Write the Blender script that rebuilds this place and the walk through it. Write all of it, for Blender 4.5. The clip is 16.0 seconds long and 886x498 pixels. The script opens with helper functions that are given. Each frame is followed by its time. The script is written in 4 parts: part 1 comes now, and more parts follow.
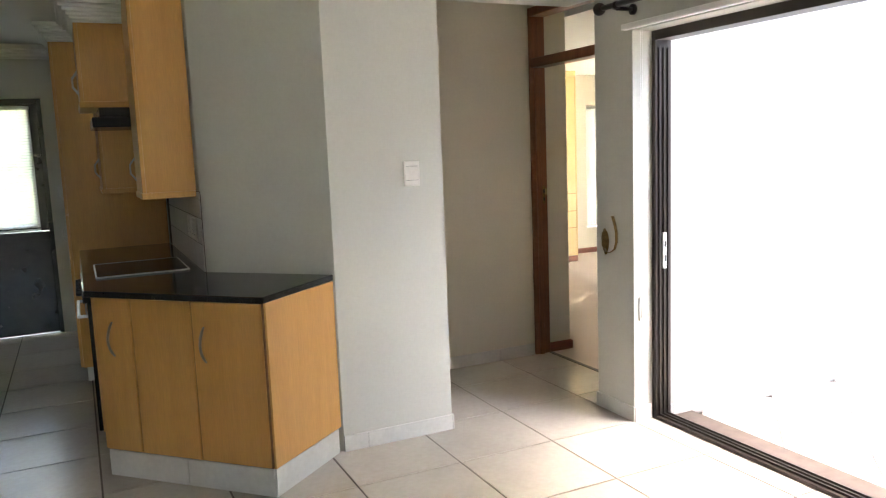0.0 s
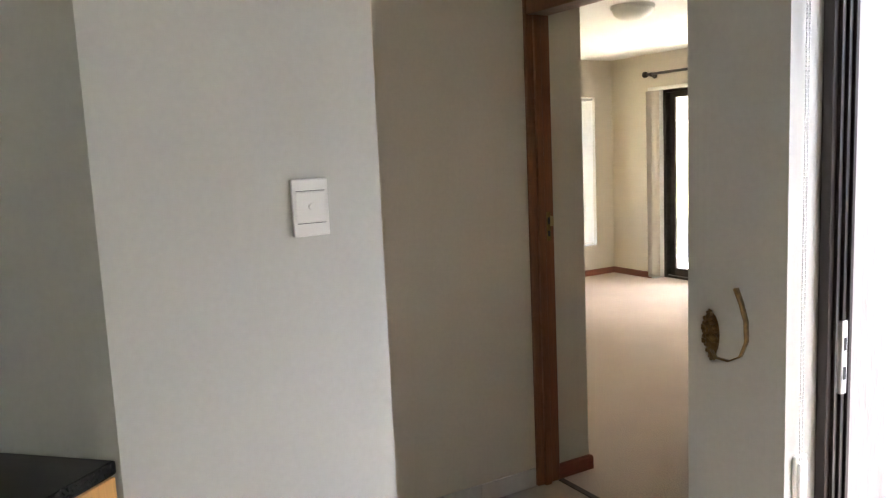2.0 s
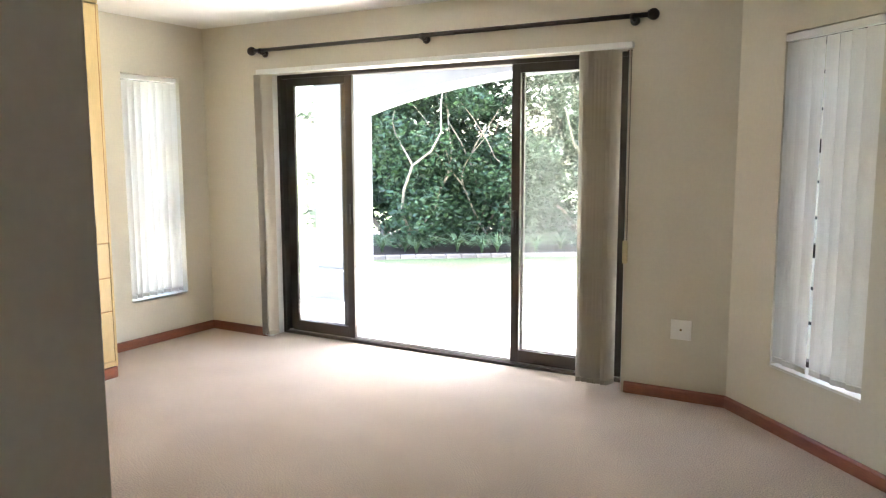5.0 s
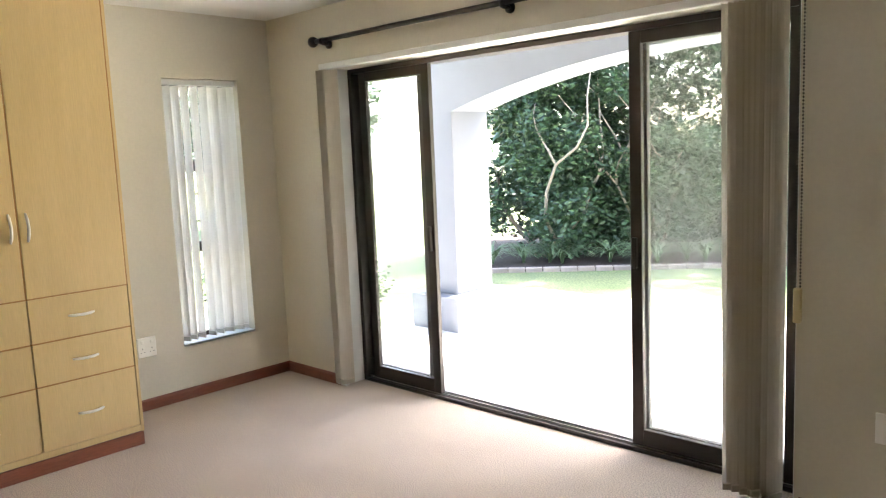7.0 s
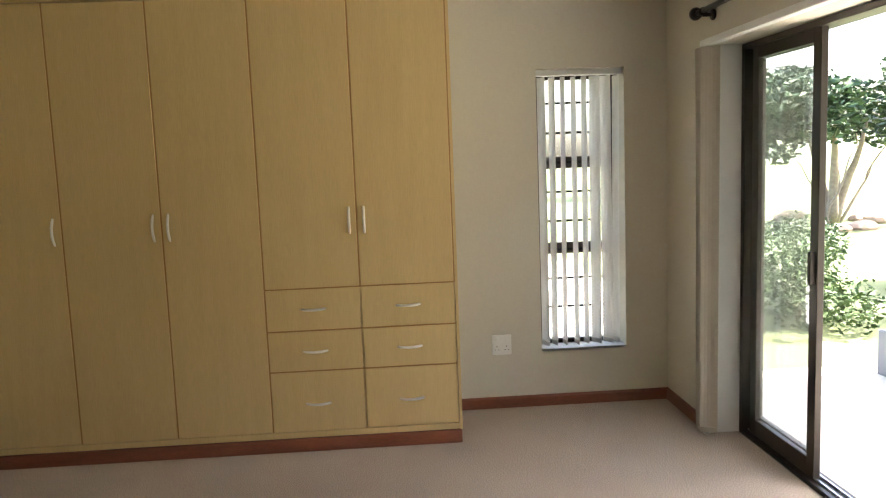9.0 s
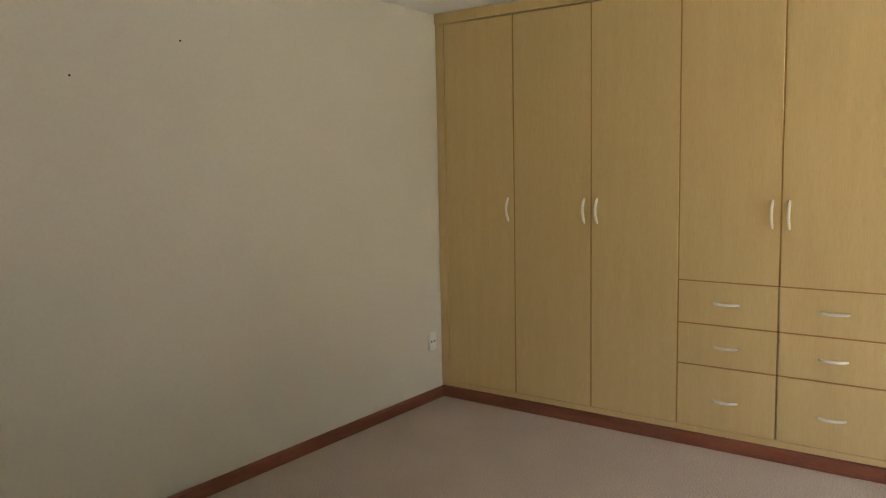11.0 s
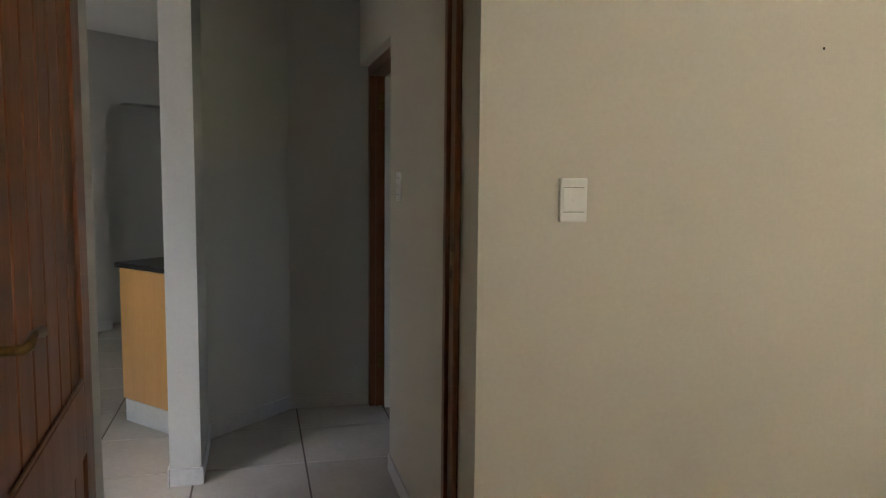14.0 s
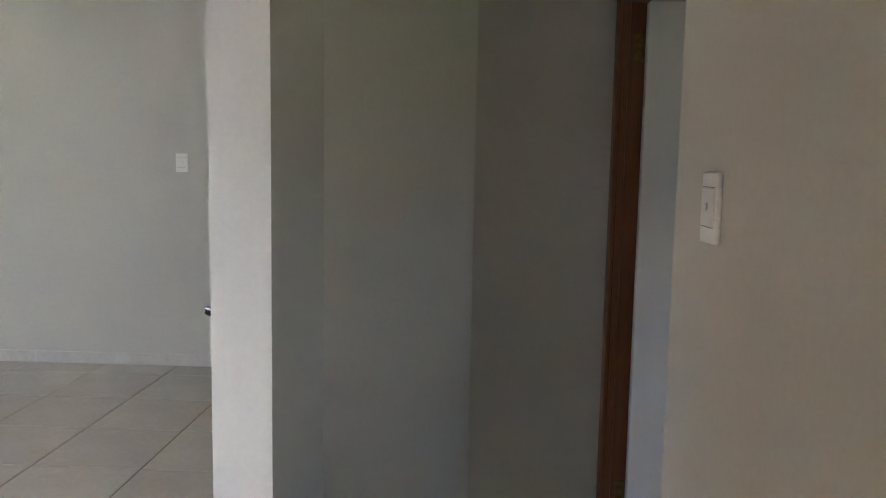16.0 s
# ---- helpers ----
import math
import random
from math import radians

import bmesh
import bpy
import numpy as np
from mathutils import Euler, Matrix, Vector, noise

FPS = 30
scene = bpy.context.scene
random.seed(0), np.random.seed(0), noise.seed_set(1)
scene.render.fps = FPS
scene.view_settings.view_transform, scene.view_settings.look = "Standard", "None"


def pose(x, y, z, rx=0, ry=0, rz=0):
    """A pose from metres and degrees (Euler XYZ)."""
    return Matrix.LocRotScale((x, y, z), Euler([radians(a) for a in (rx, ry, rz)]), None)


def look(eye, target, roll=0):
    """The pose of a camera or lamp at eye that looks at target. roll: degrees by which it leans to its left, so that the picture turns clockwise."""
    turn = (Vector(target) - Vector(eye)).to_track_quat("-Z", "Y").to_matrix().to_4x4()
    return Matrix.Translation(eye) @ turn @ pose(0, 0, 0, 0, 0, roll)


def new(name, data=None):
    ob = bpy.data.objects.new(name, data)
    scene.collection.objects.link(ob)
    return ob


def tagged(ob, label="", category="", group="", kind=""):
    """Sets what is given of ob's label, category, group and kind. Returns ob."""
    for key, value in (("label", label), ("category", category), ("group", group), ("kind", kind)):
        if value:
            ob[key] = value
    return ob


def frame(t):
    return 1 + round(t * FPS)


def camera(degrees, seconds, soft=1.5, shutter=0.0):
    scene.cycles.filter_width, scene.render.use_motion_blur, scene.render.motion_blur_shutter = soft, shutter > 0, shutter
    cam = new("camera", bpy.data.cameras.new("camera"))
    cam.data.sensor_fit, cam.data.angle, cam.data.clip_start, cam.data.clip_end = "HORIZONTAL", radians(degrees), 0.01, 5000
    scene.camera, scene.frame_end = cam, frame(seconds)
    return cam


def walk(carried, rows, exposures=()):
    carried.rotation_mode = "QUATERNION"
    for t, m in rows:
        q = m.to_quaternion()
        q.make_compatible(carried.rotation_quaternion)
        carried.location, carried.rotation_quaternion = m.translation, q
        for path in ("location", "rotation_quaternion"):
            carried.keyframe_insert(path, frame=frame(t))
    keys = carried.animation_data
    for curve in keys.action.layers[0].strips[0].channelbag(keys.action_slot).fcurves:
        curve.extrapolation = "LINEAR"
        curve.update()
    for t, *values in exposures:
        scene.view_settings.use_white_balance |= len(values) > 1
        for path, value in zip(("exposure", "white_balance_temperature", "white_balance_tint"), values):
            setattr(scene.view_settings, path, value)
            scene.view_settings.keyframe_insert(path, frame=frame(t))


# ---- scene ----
# ---- the camera and its walk ----
cam = camera(60.11, 16.0, 1.2)
PATH = [
    (0.0, (4.78, -3.316, 1.576), (2.989, -2.467, 1.31), -2.24),
    (0.5, (4.241, -3.115, 1.571), (2.467, -2.232, 1.305), -2.25),
    (1.0, (3.716, -2.896, 1.561), (1.959, -1.977, 1.298), -2.34),
    (1.5, (3.196, -2.627, 1.556), (1.458, -1.671, 1.298), -2.48),
    (2.0, (2.719, -2.332, 1.562), (1.003, -1.339, 1.3), -2.55),
    (2.5, (2.294, -2.063, 1.575), (0.598, -1.041, 1.294), -0.91),
    (3.0, (1.914, -1.774, 1.56), (0.298, -0.628, 1.29), -0.84),
    (3.5, (1.578, -1.486, 1.506), (0.095, -0.17, 1.247), -0.53),
    (4.0, (1.302, -1.16, 1.469), (0.025, 0.358, 1.219), 0.31),
    (4.2, (1.189, -1.046, 1.459), (-0.01, 0.535, 1.211), 0.2),
    (4.7, (0.93, -0.75, 1.46), (-0.136, 0.924, 1.213), 0),
    (5.3, (0.74, -0.4, 1.49), (-0.207, 1.343, 1.236), -0.5),
    (5.8, (0.65, -0.05, 1.52), (-0.266, 1.709, 1.259), -1.1),
    (6.3, (0.61, 0.302, 1.541), (-0.364, 2.028, 1.274), -1.69),
    (6.5, (0.591, 0.461, 1.541), (-0.507, 2.112, 1.277), -2.06),
    (7.0, (0.508, 0.835, 1.539), (-0.865, 2.266, 1.283), -2.45),
    (7.5, (0.519, 1.205, 1.543), (-1.112, 2.336, 1.294), -2.54),
    (8.0, (0.505, 1.543, 1.551), (-1.327, 2.306, 1.305), -2.36),
    (8.5, (0.51, 1.928, 1.565), (-1.419, 2.395, 1.321), -2.06),
    (9.0, (0.514, 2.285, 1.552), (-1.469, 2.407, 1.318), -2.18),
    (9.5, (0.461, 2.49, 1.536), (-1.5, 2.172, 1.305), -2.04),
    (9.7, (0.459, 2.557, 1.539), (-1.472, 2.089, 1.314), -1.92),
    (10.2, (0.452, 2.72, 1.535), (-1.378, 1.943, 1.312), -1.6),
    (11.1, (0.44, 2.99, 1.52), (-1.127, 1.766, 1.304), -1.1),
    (12.0, (0.473, 3.099, 1.508), (-0.778, 1.553, 1.296), -0.72),
    (12.5, (0.519, 3.002, 1.502), (-0.527, 1.31, 1.294), -0.52),
    (13.0, (0.575, 2.81, 1.486), (-0.234, 0.991, 1.29), -0.25),
    (13.5, (0.637, 2.521, 1.49), (-0.025, 0.644, 1.293), 0.41),
    (14.0, (0.632, 2.157, 1.495), (0.16, 0.224, 1.293), 0.56),
    (14.5, (0.57, 1.66, 1.498), (0.42, -0.32, 1.281), 0.36),
    (15.0, (0.495, 1.13, 1.497), (0.492, -0.858, 1.277), 0.72),
    (15.5, (0.45, 0.658, 1.494), (0.506, -1.329, 1.273), 1.0),
    (16.0, (0.454, 0.19, 1.494), (0.522, -1.797, 1.277), 1.1),
]
EXPOSURE = [(0, 4.95, 7100, 12), (2, 4.62, 6900, 14), (3, 4.55, 6400, 13), (4.2, 4.55, 6100, 12), (6.5, 3.9, 6300, 11), (8, 3.42, 6500, 11), (9, 3.1, 6700, 11), (12, 3.5, 6600, 11), (14, 3.85, 6700, 11), (15, 4.2, 6500, 13), (16, 4.7, 6600, 14)]
walk(cam, [(t, look(eye, target, roll)) for t, eye, target, roll in PATH], EXPOSURE)

# ---- world and light ----
SUN_EL, SUN_AZ = radians(57), radians(6)
world = bpy.data.worlds.new("sky")
scene.world = world
world.use_nodes = True
wn = world.node_tree
for n in list(wn.nodes):
    wn.nodes.remove(n)
w_out = wn.nodes.new("ShaderNodeOutputWorld")
w_bg = wn.nodes.new("ShaderNodeBackground")
w_sky = wn.nodes.new("ShaderNodeTexSky")
w_sky.sky_type = "NISHITA"
w_sky.sun_disc = False
w_sky.sun_elevation, w_sky.sun_rotation = SUN_EL, SUN_AZ
w_sky.air_density, w_sky.dust_density, w_sky.ozone_density = 1.0, 4.0, 1.0
w_bg.inputs["Strength"].default_value = 0.15
wn.links.new(w_sky.outputs["Color"], w_bg.inputs["Color"])
wn.links.new(w_bg.outputs["Background"], w_out.inputs["Surface"])
sun_data = bpy.data.lights.new("sun", "SUN")
sun_data.energy, sun_data.angle, sun_data.color = 5.0, radians(1.5), (1.0, 0.95, 0.88)
sun = new("sun", sun_data)
sun.matrix_world = look((0, 0, 0), (-math.sin(SUN_AZ) * math.cos(SUN_EL), -math.cos(SUN_AZ) * math.cos(SUN_EL), -math.sin(SUN_EL)))

# ---- materials ----
def material(name, colour, rough=0.6, metal=0.0, second=None, scale=3.0, contrast=0.5, grain=0.0, grain_scale=200.0,
             bump=0.0, bump_scale=80.0, stretch=(1, 1, 1), spread=0.0, rough_spread=0.0, coat=0.0):
    """A surface with a large blotchy variation, a fine grain, and a bump."""
    m = bpy.data.materials.new(name)
    m.use_nodes = True
    nt = m.node_tree
    b = nt.nodes["Principled BSDF"]
    b.inputs["Roughness"].default_value, b.inputs["Metallic"].default_value = rough, metal
    b.inputs["Coat Weight"].default_value = coat
    co = nt.nodes.new("ShaderNodeTexCoord")
    mp = nt.nodes.new("ShaderNodeMapping")
    mp.inputs["Scale"].default_value = stretch
    nt.links.new(co.outputs["Object"], mp.inputs["Vector"])
    n1 = nt.nodes.new("ShaderNodeTexNoise")
    n1.inputs["Scale"].default_value, n1.inputs["Detail"].default_value = scale, 5
    nt.links.new(mp.outputs["Vector"], n1.inputs["Vector"])
    ramp = nt.nodes.new("ShaderNodeMapRange")
    ramp.inputs["From Min"].default_value, ramp.inputs["From Max"].default_value = 0.5 - contrast / 2, 0.5 + contrast / 2
    nt.links.new(n1.outputs["Fac"], ramp.inputs["Value"])
    mix = nt.nodes.new("ShaderNodeMix")
    mix.data_type = "RGBA"
    second = second or tuple(c * 0.9 for c in colour)
    mix.inputs["A"].default_value, mix.inputs["B"].default_value = (*colour, 1), (*second, 1)
    nt.links.new(ramp.outputs["Result"], mix.inputs["Factor"])
    out = mix.outputs["Result"]
    if grain:
        n2 = nt.nodes.new("ShaderNodeTexNoise")
        n2.inputs["Scale"].default_value, n2.inputs["Detail"].default_value = grain_scale, 3
        nt.links.new(mp.outputs["Vector"], n2.inputs["Vector"])
        r2 = nt.nodes.new("ShaderNodeMapRange")
        r2.inputs["From Min"].default_value, r2.inputs["From Max"].default_value = 0.3, 0.7
        r2.inputs["To Min"].default_value, r2.inputs["To Max"].default_value = 1 - grain, 1 + grain
        nt.links.new(n2.outputs["Fac"], r2.inputs["Value"])
        mul = nt.nodes.new("ShaderNodeVectorMath")
        mul.operation = "SCALE"
        nt.links.new(out, mul.inputs[0])
        nt.links.new(r2.outputs["Result"], mul.inputs["Scale"])
        out = mul.outputs["Vector"]
    if spread:
        info = nt.nodes.new("ShaderNodeObjectInfo")
        geo = nt.nodes.new("ShaderNodeNewGeometry")
        add = nt.nodes.new("ShaderNodeMath")
        add.operation = "ADD"
        nt.links.new(info.outputs["Random"], add.inputs[0])
        nt.links.new(geo.outputs["Random Per Island"], add.inputs[1])
        fr = nt.nodes.new("ShaderNodeMath")
        fr.operation = "FRACT"
        nt.links.new(add.outputs[0], fr.inputs[0])
        r3 = nt.nodes.new("ShaderNodeMapRange")
        r3.inputs["To Min"].default_value, r3.inputs["To Max"].default_value = 1 - spread, 1 + spread
        nt.links.new(fr.outputs[0], r3.inputs["Value"])
        mul = nt.nodes.new("ShaderNodeVectorMath")
        mul.operation = "SCALE"
        nt.links.new(out, mul.inputs[0])
        nt.links.new(r3.outputs["Result"], mul.inputs["Scale"])
        out = mul.outputs["Vector"]
    nt.links.new(out, b.inputs["Base Color"])
    if rough_spread:
        r4 = nt.nodes.new("ShaderNodeMapRange")
        r4.inputs["To Min"].default_value, r4.inputs["To Max"].default_value = rough - rough_spread, rough + rough_spread
        nt.links.new(n1.outputs["Fac"], r4.inputs["Value"])
        nt.links.new(r4.outputs["Result"], b.inputs["Roughness"])
    if bump:
        n3 = nt.nodes.new("ShaderNodeTexNoise")
        n3.inputs["Scale"].default_value, n3.inputs["Detail"].default_value = bump_scale, 4
        nt.links.new(mp.outputs["Vector"], n3.inputs["Vector"])
        bp = nt.nodes.new("ShaderNodeBump")
        bp.inputs["Strength"].default_value, bp.inputs["Distance"].default_value = bump, 0.004
        nt.links.new(n3.outputs["Fac"], bp.inputs["Height"])
        nt.links.new(bp.outputs["Normal"], b.inputs["Normal"])
    return m


def glass_material(name, tint=(0.95, 0.97, 0.96), rough=0.0):
    m = bpy.data.materials.new(name)
    m.use_nodes = True
    b = m.node_tree.nodes["Principled BSDF"]
    b.inputs["Base Color"].default_value = (*tint, 1)
    b.inputs["Roughness"].default_value, b.inputs["IOR"].default_value = rough, 1.45
    b.inputs["Transmission Weight"].default_value = 1.0
    return m


WALL = material("wall_paint", (0.645, 0.605, 0.505), 0.62, second=(0.615, 0.575, 0.48), scale=1.3, bump=0.12, bump_scale=45, grain=0.02, grain_scale=60)
LIVING = material("living_paint", (0.58, 0.577, 0.525), 0.6, second=(0.55, 0.547, 0.50), scale=1.3, bump=0.12, bump_scale=45, grain=0.02, grain_scale=60)
CEIL = material("ceiling_paint", (0.80, 0.80, 0.77), 0.85, second=(0.77, 0.77, 0.74), scale=2, bump=0.08, bump_scale=60)
WHITE = material("white_paint", (0.80, 0.80, 0.78), 0.4, second=(0.76, 0.76, 0.73), scale=6)
# white plaster, greyed so that the yard throws less light indoors
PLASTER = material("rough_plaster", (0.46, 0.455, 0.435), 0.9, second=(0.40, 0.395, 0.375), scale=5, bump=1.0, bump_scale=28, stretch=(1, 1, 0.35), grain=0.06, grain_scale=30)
# pale grey paint with the terrace's shade put into its colour
SHADED_PATIO_PAINT = material("shaded_patio_paint", (0.155, 0.164, 0.19), 0.8, second=(0.138, 0.146, 0.17), scale=2, bump=0.15, bump_scale=40)
TILE = material("floor_tile", (0.52, 0.475, 0.415), 0.22, second=(0.46, 0.415, 0.36), scale=4, grain=0.04, grain_scale=30, spread=0.04, rough_spread=0.08)
GROUT = material("grout", (0.13, 0.10, 0.085), 0.9, second=(0.09, 0.07, 0.06), scale=12)
SKIRT_TILE = material("skirting_tile", (0.62, 0.61, 0.58), 0.3, second=(0.56, 0.55, 0.52), scale=9, grain=0.04, grain_scale=40, spread=0.03)
CARPET = material("carpet", (0.56, 0.475, 0.41), 0.95, second=(0.47, 0.395, 0.34), scale=2.2, grain=0.4, grain_scale=150, bump=0.8, bump_scale=150)
WOOD = material("door_wood", (0.28, 0.105, 0.04), 0.36, second=(0.145, 0.052, 0.02), scale=5, contrast=0.8, grain=0.16, grain_scale=60, stretch=(4, 4, 0.35), rough_spread=0.08, bump=0.08, bump_scale=60)
SKIRT_WOOD = material("skirting_wood", (0.25, 0.085, 0.045), 0.4, second=(0.17, 0.055, 0.03), scale=6, grain=0.14, grain_scale=50, stretch=(0.5, 0.5, 4), spread=0.04)
WARD = material("wardrobe_foil", (0.63, 0.462, 0.22), 0.42, second=(0.565, 0.405, 0.182), scale=7, contrast=0.7, grain=0.05, grain_scale=60, stretch=(3, 3, 0.25), spread=0.02)
WARD_EDGE = material("wardrobe_edge", (0.36, 0.185, 0.05), 0.5, scale=12)
OAK = material("kitchen_foil", (0.62, 0.33, 0.10), 0.36, second=(0.54, 0.275, 0.078), scale=7, contrast=0.7, grain=0.06, grain_scale=60, stretch=(3, 3, 0.25), spread=0.02)
GRANITE = material("black_granite", (0.012, 0.012, 0.013), 0.12, second=(0.035, 0.033, 0.032), scale=160, contrast=0.3)
BLACK = material("black_enamel", (0.012, 0.012, 0.013), 0.25, second=(0.02, 0.02, 0.02), scale=10)
CHROME = material("brushed_steel", (0.62, 0.61, 0.58), 0.28, 1.0, second=(0.55, 0.54, 0.52), scale=40)
BRASS = material("antique_brass", (0.30, 0.20, 0.08), 0.35, 1.0, second=(0.14, 0.09, 0.04), scale=60, bump=0.2, bump_scale=120)
PALE_BRASS = material("worn_brass", (0.42, 0.32, 0.16), 0.35, 0.8, second=(0.42, 0.33, 0.18), scale=50)
BRONZE = material("bronze_aluminium", (0.045, 0.035, 0.03), 0.38, 0.35, second=(0.035, 0.027, 0.023), scale=5)
ROD = material("rod_wood", (0.035, 0.02, 0.014), 0.4, second=(0.022, 0.013, 0.01), scale=20)
PLASTIC = material("white_plastic", (0.86, 0.85, 0.81), 0.3, second=(0.83, 0.82, 0.77), scale=20)
SATIN = material("satin_handle", (0.84, 0.81, 0.74), 0.3, 0.1, second=(0.80, 0.77, 0.70), scale=40)
DARK = material("dark_slot", (0.02, 0.02, 0.02), 0.6, scale=10)
GLASS = glass_material("window_glass")


def backlit(m, colour, share, node="ShaderNodeBsdfTranslucent"):
    """Lets a share of the light through a thin sheet, scattered."""
    nt = m.node_tree
    tr = nt.nodes.new(node)
    tr.inputs["Color"].default_value = (*colour, 1)
    mx = nt.nodes.new("ShaderNodeMixShader")
    mx.inputs["Fac"].default_value = share
    nt.links.new(nt.nodes["Principled BSDF"].outputs["BSDF"], mx.inputs[1])
    nt.links.new(tr.outputs["BSDF"], mx.inputs[2])
    nt.links.new(mx.outputs["Shader"], nt.nodes["Material Output"].inputs["Surface"])
    return m


DUSTY_GLASS = backlit(glass_material("dusty_glass"), (0.8, 0.8, 0.78), 0.02)
SLAT_WHITE = backlit(material("white_slat", (0.80, 0.80, 0.78), 0.5), (0.85, 0.85, 0.83), 0.5)

# ---- building helpers ----
def mesh_of(bm, name, mat):
    bm.normal_update()
    me = bpy.data.meshes.new(name)
    bm.to_mesh(me)
    bm.free()
    me.materials.append(mat)
    return me


def part(name, bm, mat, parent=None, label="", smooth=False):
    """Links a bmesh as one mesh object under a thing or a part."""
    me = mesh_of(bm, name, mat)
    if smooth:
        for p in me.polygons:
            p.use_smooth = True
    ob = new(name, me)
    if parent is not None:
        ob.parent = parent
    return tagged(ob, label)


def thing(name, label, category, at=(0, 0, 0), rz=0.0, group="", kind=""):
    """An Empty at the thing's base, that parents its parts."""
    ob = new(name)
    ob.empty_display_size = 0.1
    ob.matrix_world = pose(*at, 0, 0, rz)
    return tagged(ob, label, category, group, kind)


def structure(name, bm, mat, label, category):
    return tagged(part(name, bm, mat), label, category, kind="structure")


def add_box(bm, a, b, bevel=0.0, seg=1):
    lo = [min(p, q) for p, q in zip(a, b)]
    hi = [max(p, q) for p, q in zip(a, b)]
    m = Matrix.Translation([(p + q) / 2 for p, q in zip(lo, hi)]) @ Matrix.Diagonal((*[q - p for p, q in zip(lo, hi)], 1))
    r = bmesh.ops.create_cube(bm, size=1, matrix=m)
    if bevel:
        edges = list({e for v in r["verts"] for e in v.link_edges})
        bmesh.ops.bevel(bm, geom=edges, offset=bevel, segments=seg, affect="EDGES", profile=0.5)
    return bm


def box(a, b, bevel=0.0, seg=1):
    return add_box(bmesh.new(), a, b, bevel, seg)


def add_prism(bm, pts, z0, z1):
    lo = [bm.verts.new((x, y, z0)) for x, y in pts]
    hi = [bm.verts.new((x, y, z1)) for x, y in pts]
    n = len(pts)
    faces = [bm.faces.new(lo[::-1]), bm.faces.new(hi)]
    for i in range(n):
        faces.append(bm.faces.new((lo[i], lo[(i + 1) % n], hi[(i + 1) % n], hi[i])))
    bmesh.ops.recalc_face_normals(bm, faces=faces)
    return bm


def prism(pts, z0, z1, bevel=0.0):
    bm = add_prism(bmesh.new(), pts, z0, z1)
    if bevel:
        bmesh.ops.bevel(bm, geom=list(bm.edges), offset=bevel, segments=2, affect="EDGES", profile=0.5)
    return bm


def add_tube(bm, pts, radius, sides=10, cap=True):
    """A round bar through points; radius is a number or one for each point."""
    pts = [Vector(p) for p in pts]
    rings = []
    for i, p in enumerate(pts):
        d = (pts[min(i + 1, len(pts) - 1)] - pts[max(i - 1, 0)]).normalized()
        u = d.orthogonal().normalized() if i == 0 else (rings[-1][1] - d * rings[-1][1].dot(d)).normalized()
        v = d.cross(u)
        r = radius[i] if isinstance(radius, (list, tuple)) else radius
        rings.append(([bm.verts.new(p + r * (math.cos(2 * math.pi * k / sides) * u + math.sin(2 * math.pi * k / sides) * v)) for k in range(sides)], u))
    for (a, _), (b, _) in zip(rings, rings[1:]):
        for k in range(sides):
            bm.faces.new((a[k], a[(k + 1) % sides], b[(k + 1) % sides], b[k]))
    if cap:
        bm.faces.new(rings[0][0][::-1])
        bm.faces.new(rings[-1][0])
    return bm


def tube(pts, radius, sides=10):
    return add_tube(bmesh.new(), pts, radius, sides)


def ball(at, r, sq=(1, 1, 1), u=14, v=9):
    bm = bmesh.new()
    bmesh.ops.create_uvsphere(bm, u_segments=u, v_segments=v, radius=1, matrix=Matrix.Translation(at) @ Matrix.Diagonal((r * sq[0], r * sq[1], r * sq[2], 1)))
    return bm


def wall_panel(a, b, thick, z0, z1, holes=()):
    """A straight wall whose room face runs from a to b, and which is thick to the right of that way. holes: (s0, s1, z0, z1) along it."""
    a, b = Vector(a), Vector(b)
    d = (b - a).normalized()
    n = Vector((d.y, -d.x)) * thick
    length = (b - a).length
    cuts = sorted({0.0, length, *[s for h in holes for s in h[:2]]})
    bm = bmesh.new()
    for s0, s1 in zip(cuts, cuts[1:]):
        spans = [(z0, z1)]
        for h in holes:
            if h[0] <= s0 + 1e-6 and h[1] >= s1 - 1e-6:
                spans = [(p, q) for lo, hi in spans for p, q in ((lo, min(hi, h[2])), (max(lo, h[3]), hi)) if q - p > 1e-4]
        for lo, hi in spans:
            p, q = a + d * s0, a + d * s1
            add_prism(bm, [tuple(p), tuple(q), tuple(q + n), tuple(p + n)], lo, hi)
    return bm


# ---- plan ----
CZ, LZ = 2.47, 2.71                 # bedroom and living room ceilings
WX, NY, NEX = -4.08, 3.955, 0.07    # bedroom west wall, north wall, where the slanted wall begins
WARD_X, WARD_Y = -3.533, 2.59       # wardrobe front and end
SLX0, SLX1, M1, M2 = -3.45, -0.55, -2.73, -1.397    # bedroom sliding door and its opening
WIN0, WIN1, SOCK_Y, SOCKN_X = 3.158, 3.691, 2.907, -0.196
ROD0, ROD1 = -3.46, -0.43
DJX, DEX, LEAF_TURN = 0.022, 1.148, 93      # bedroom doorway
PASS_E, PIER_X, PIER_Y = 1.162, 1.488, -0.605
HOOKX, HOOKZ = 1.252, 1.0
STX, STN, STS, STW = 1.047, -1.532, -2.165, 0.905   # wall end with the light switch
KWY, KWX, FWY, FWX = -2.72, -3.03, -5.22, 2.14      # kitchen back wall, kitchen end wall, far living wall and its corner

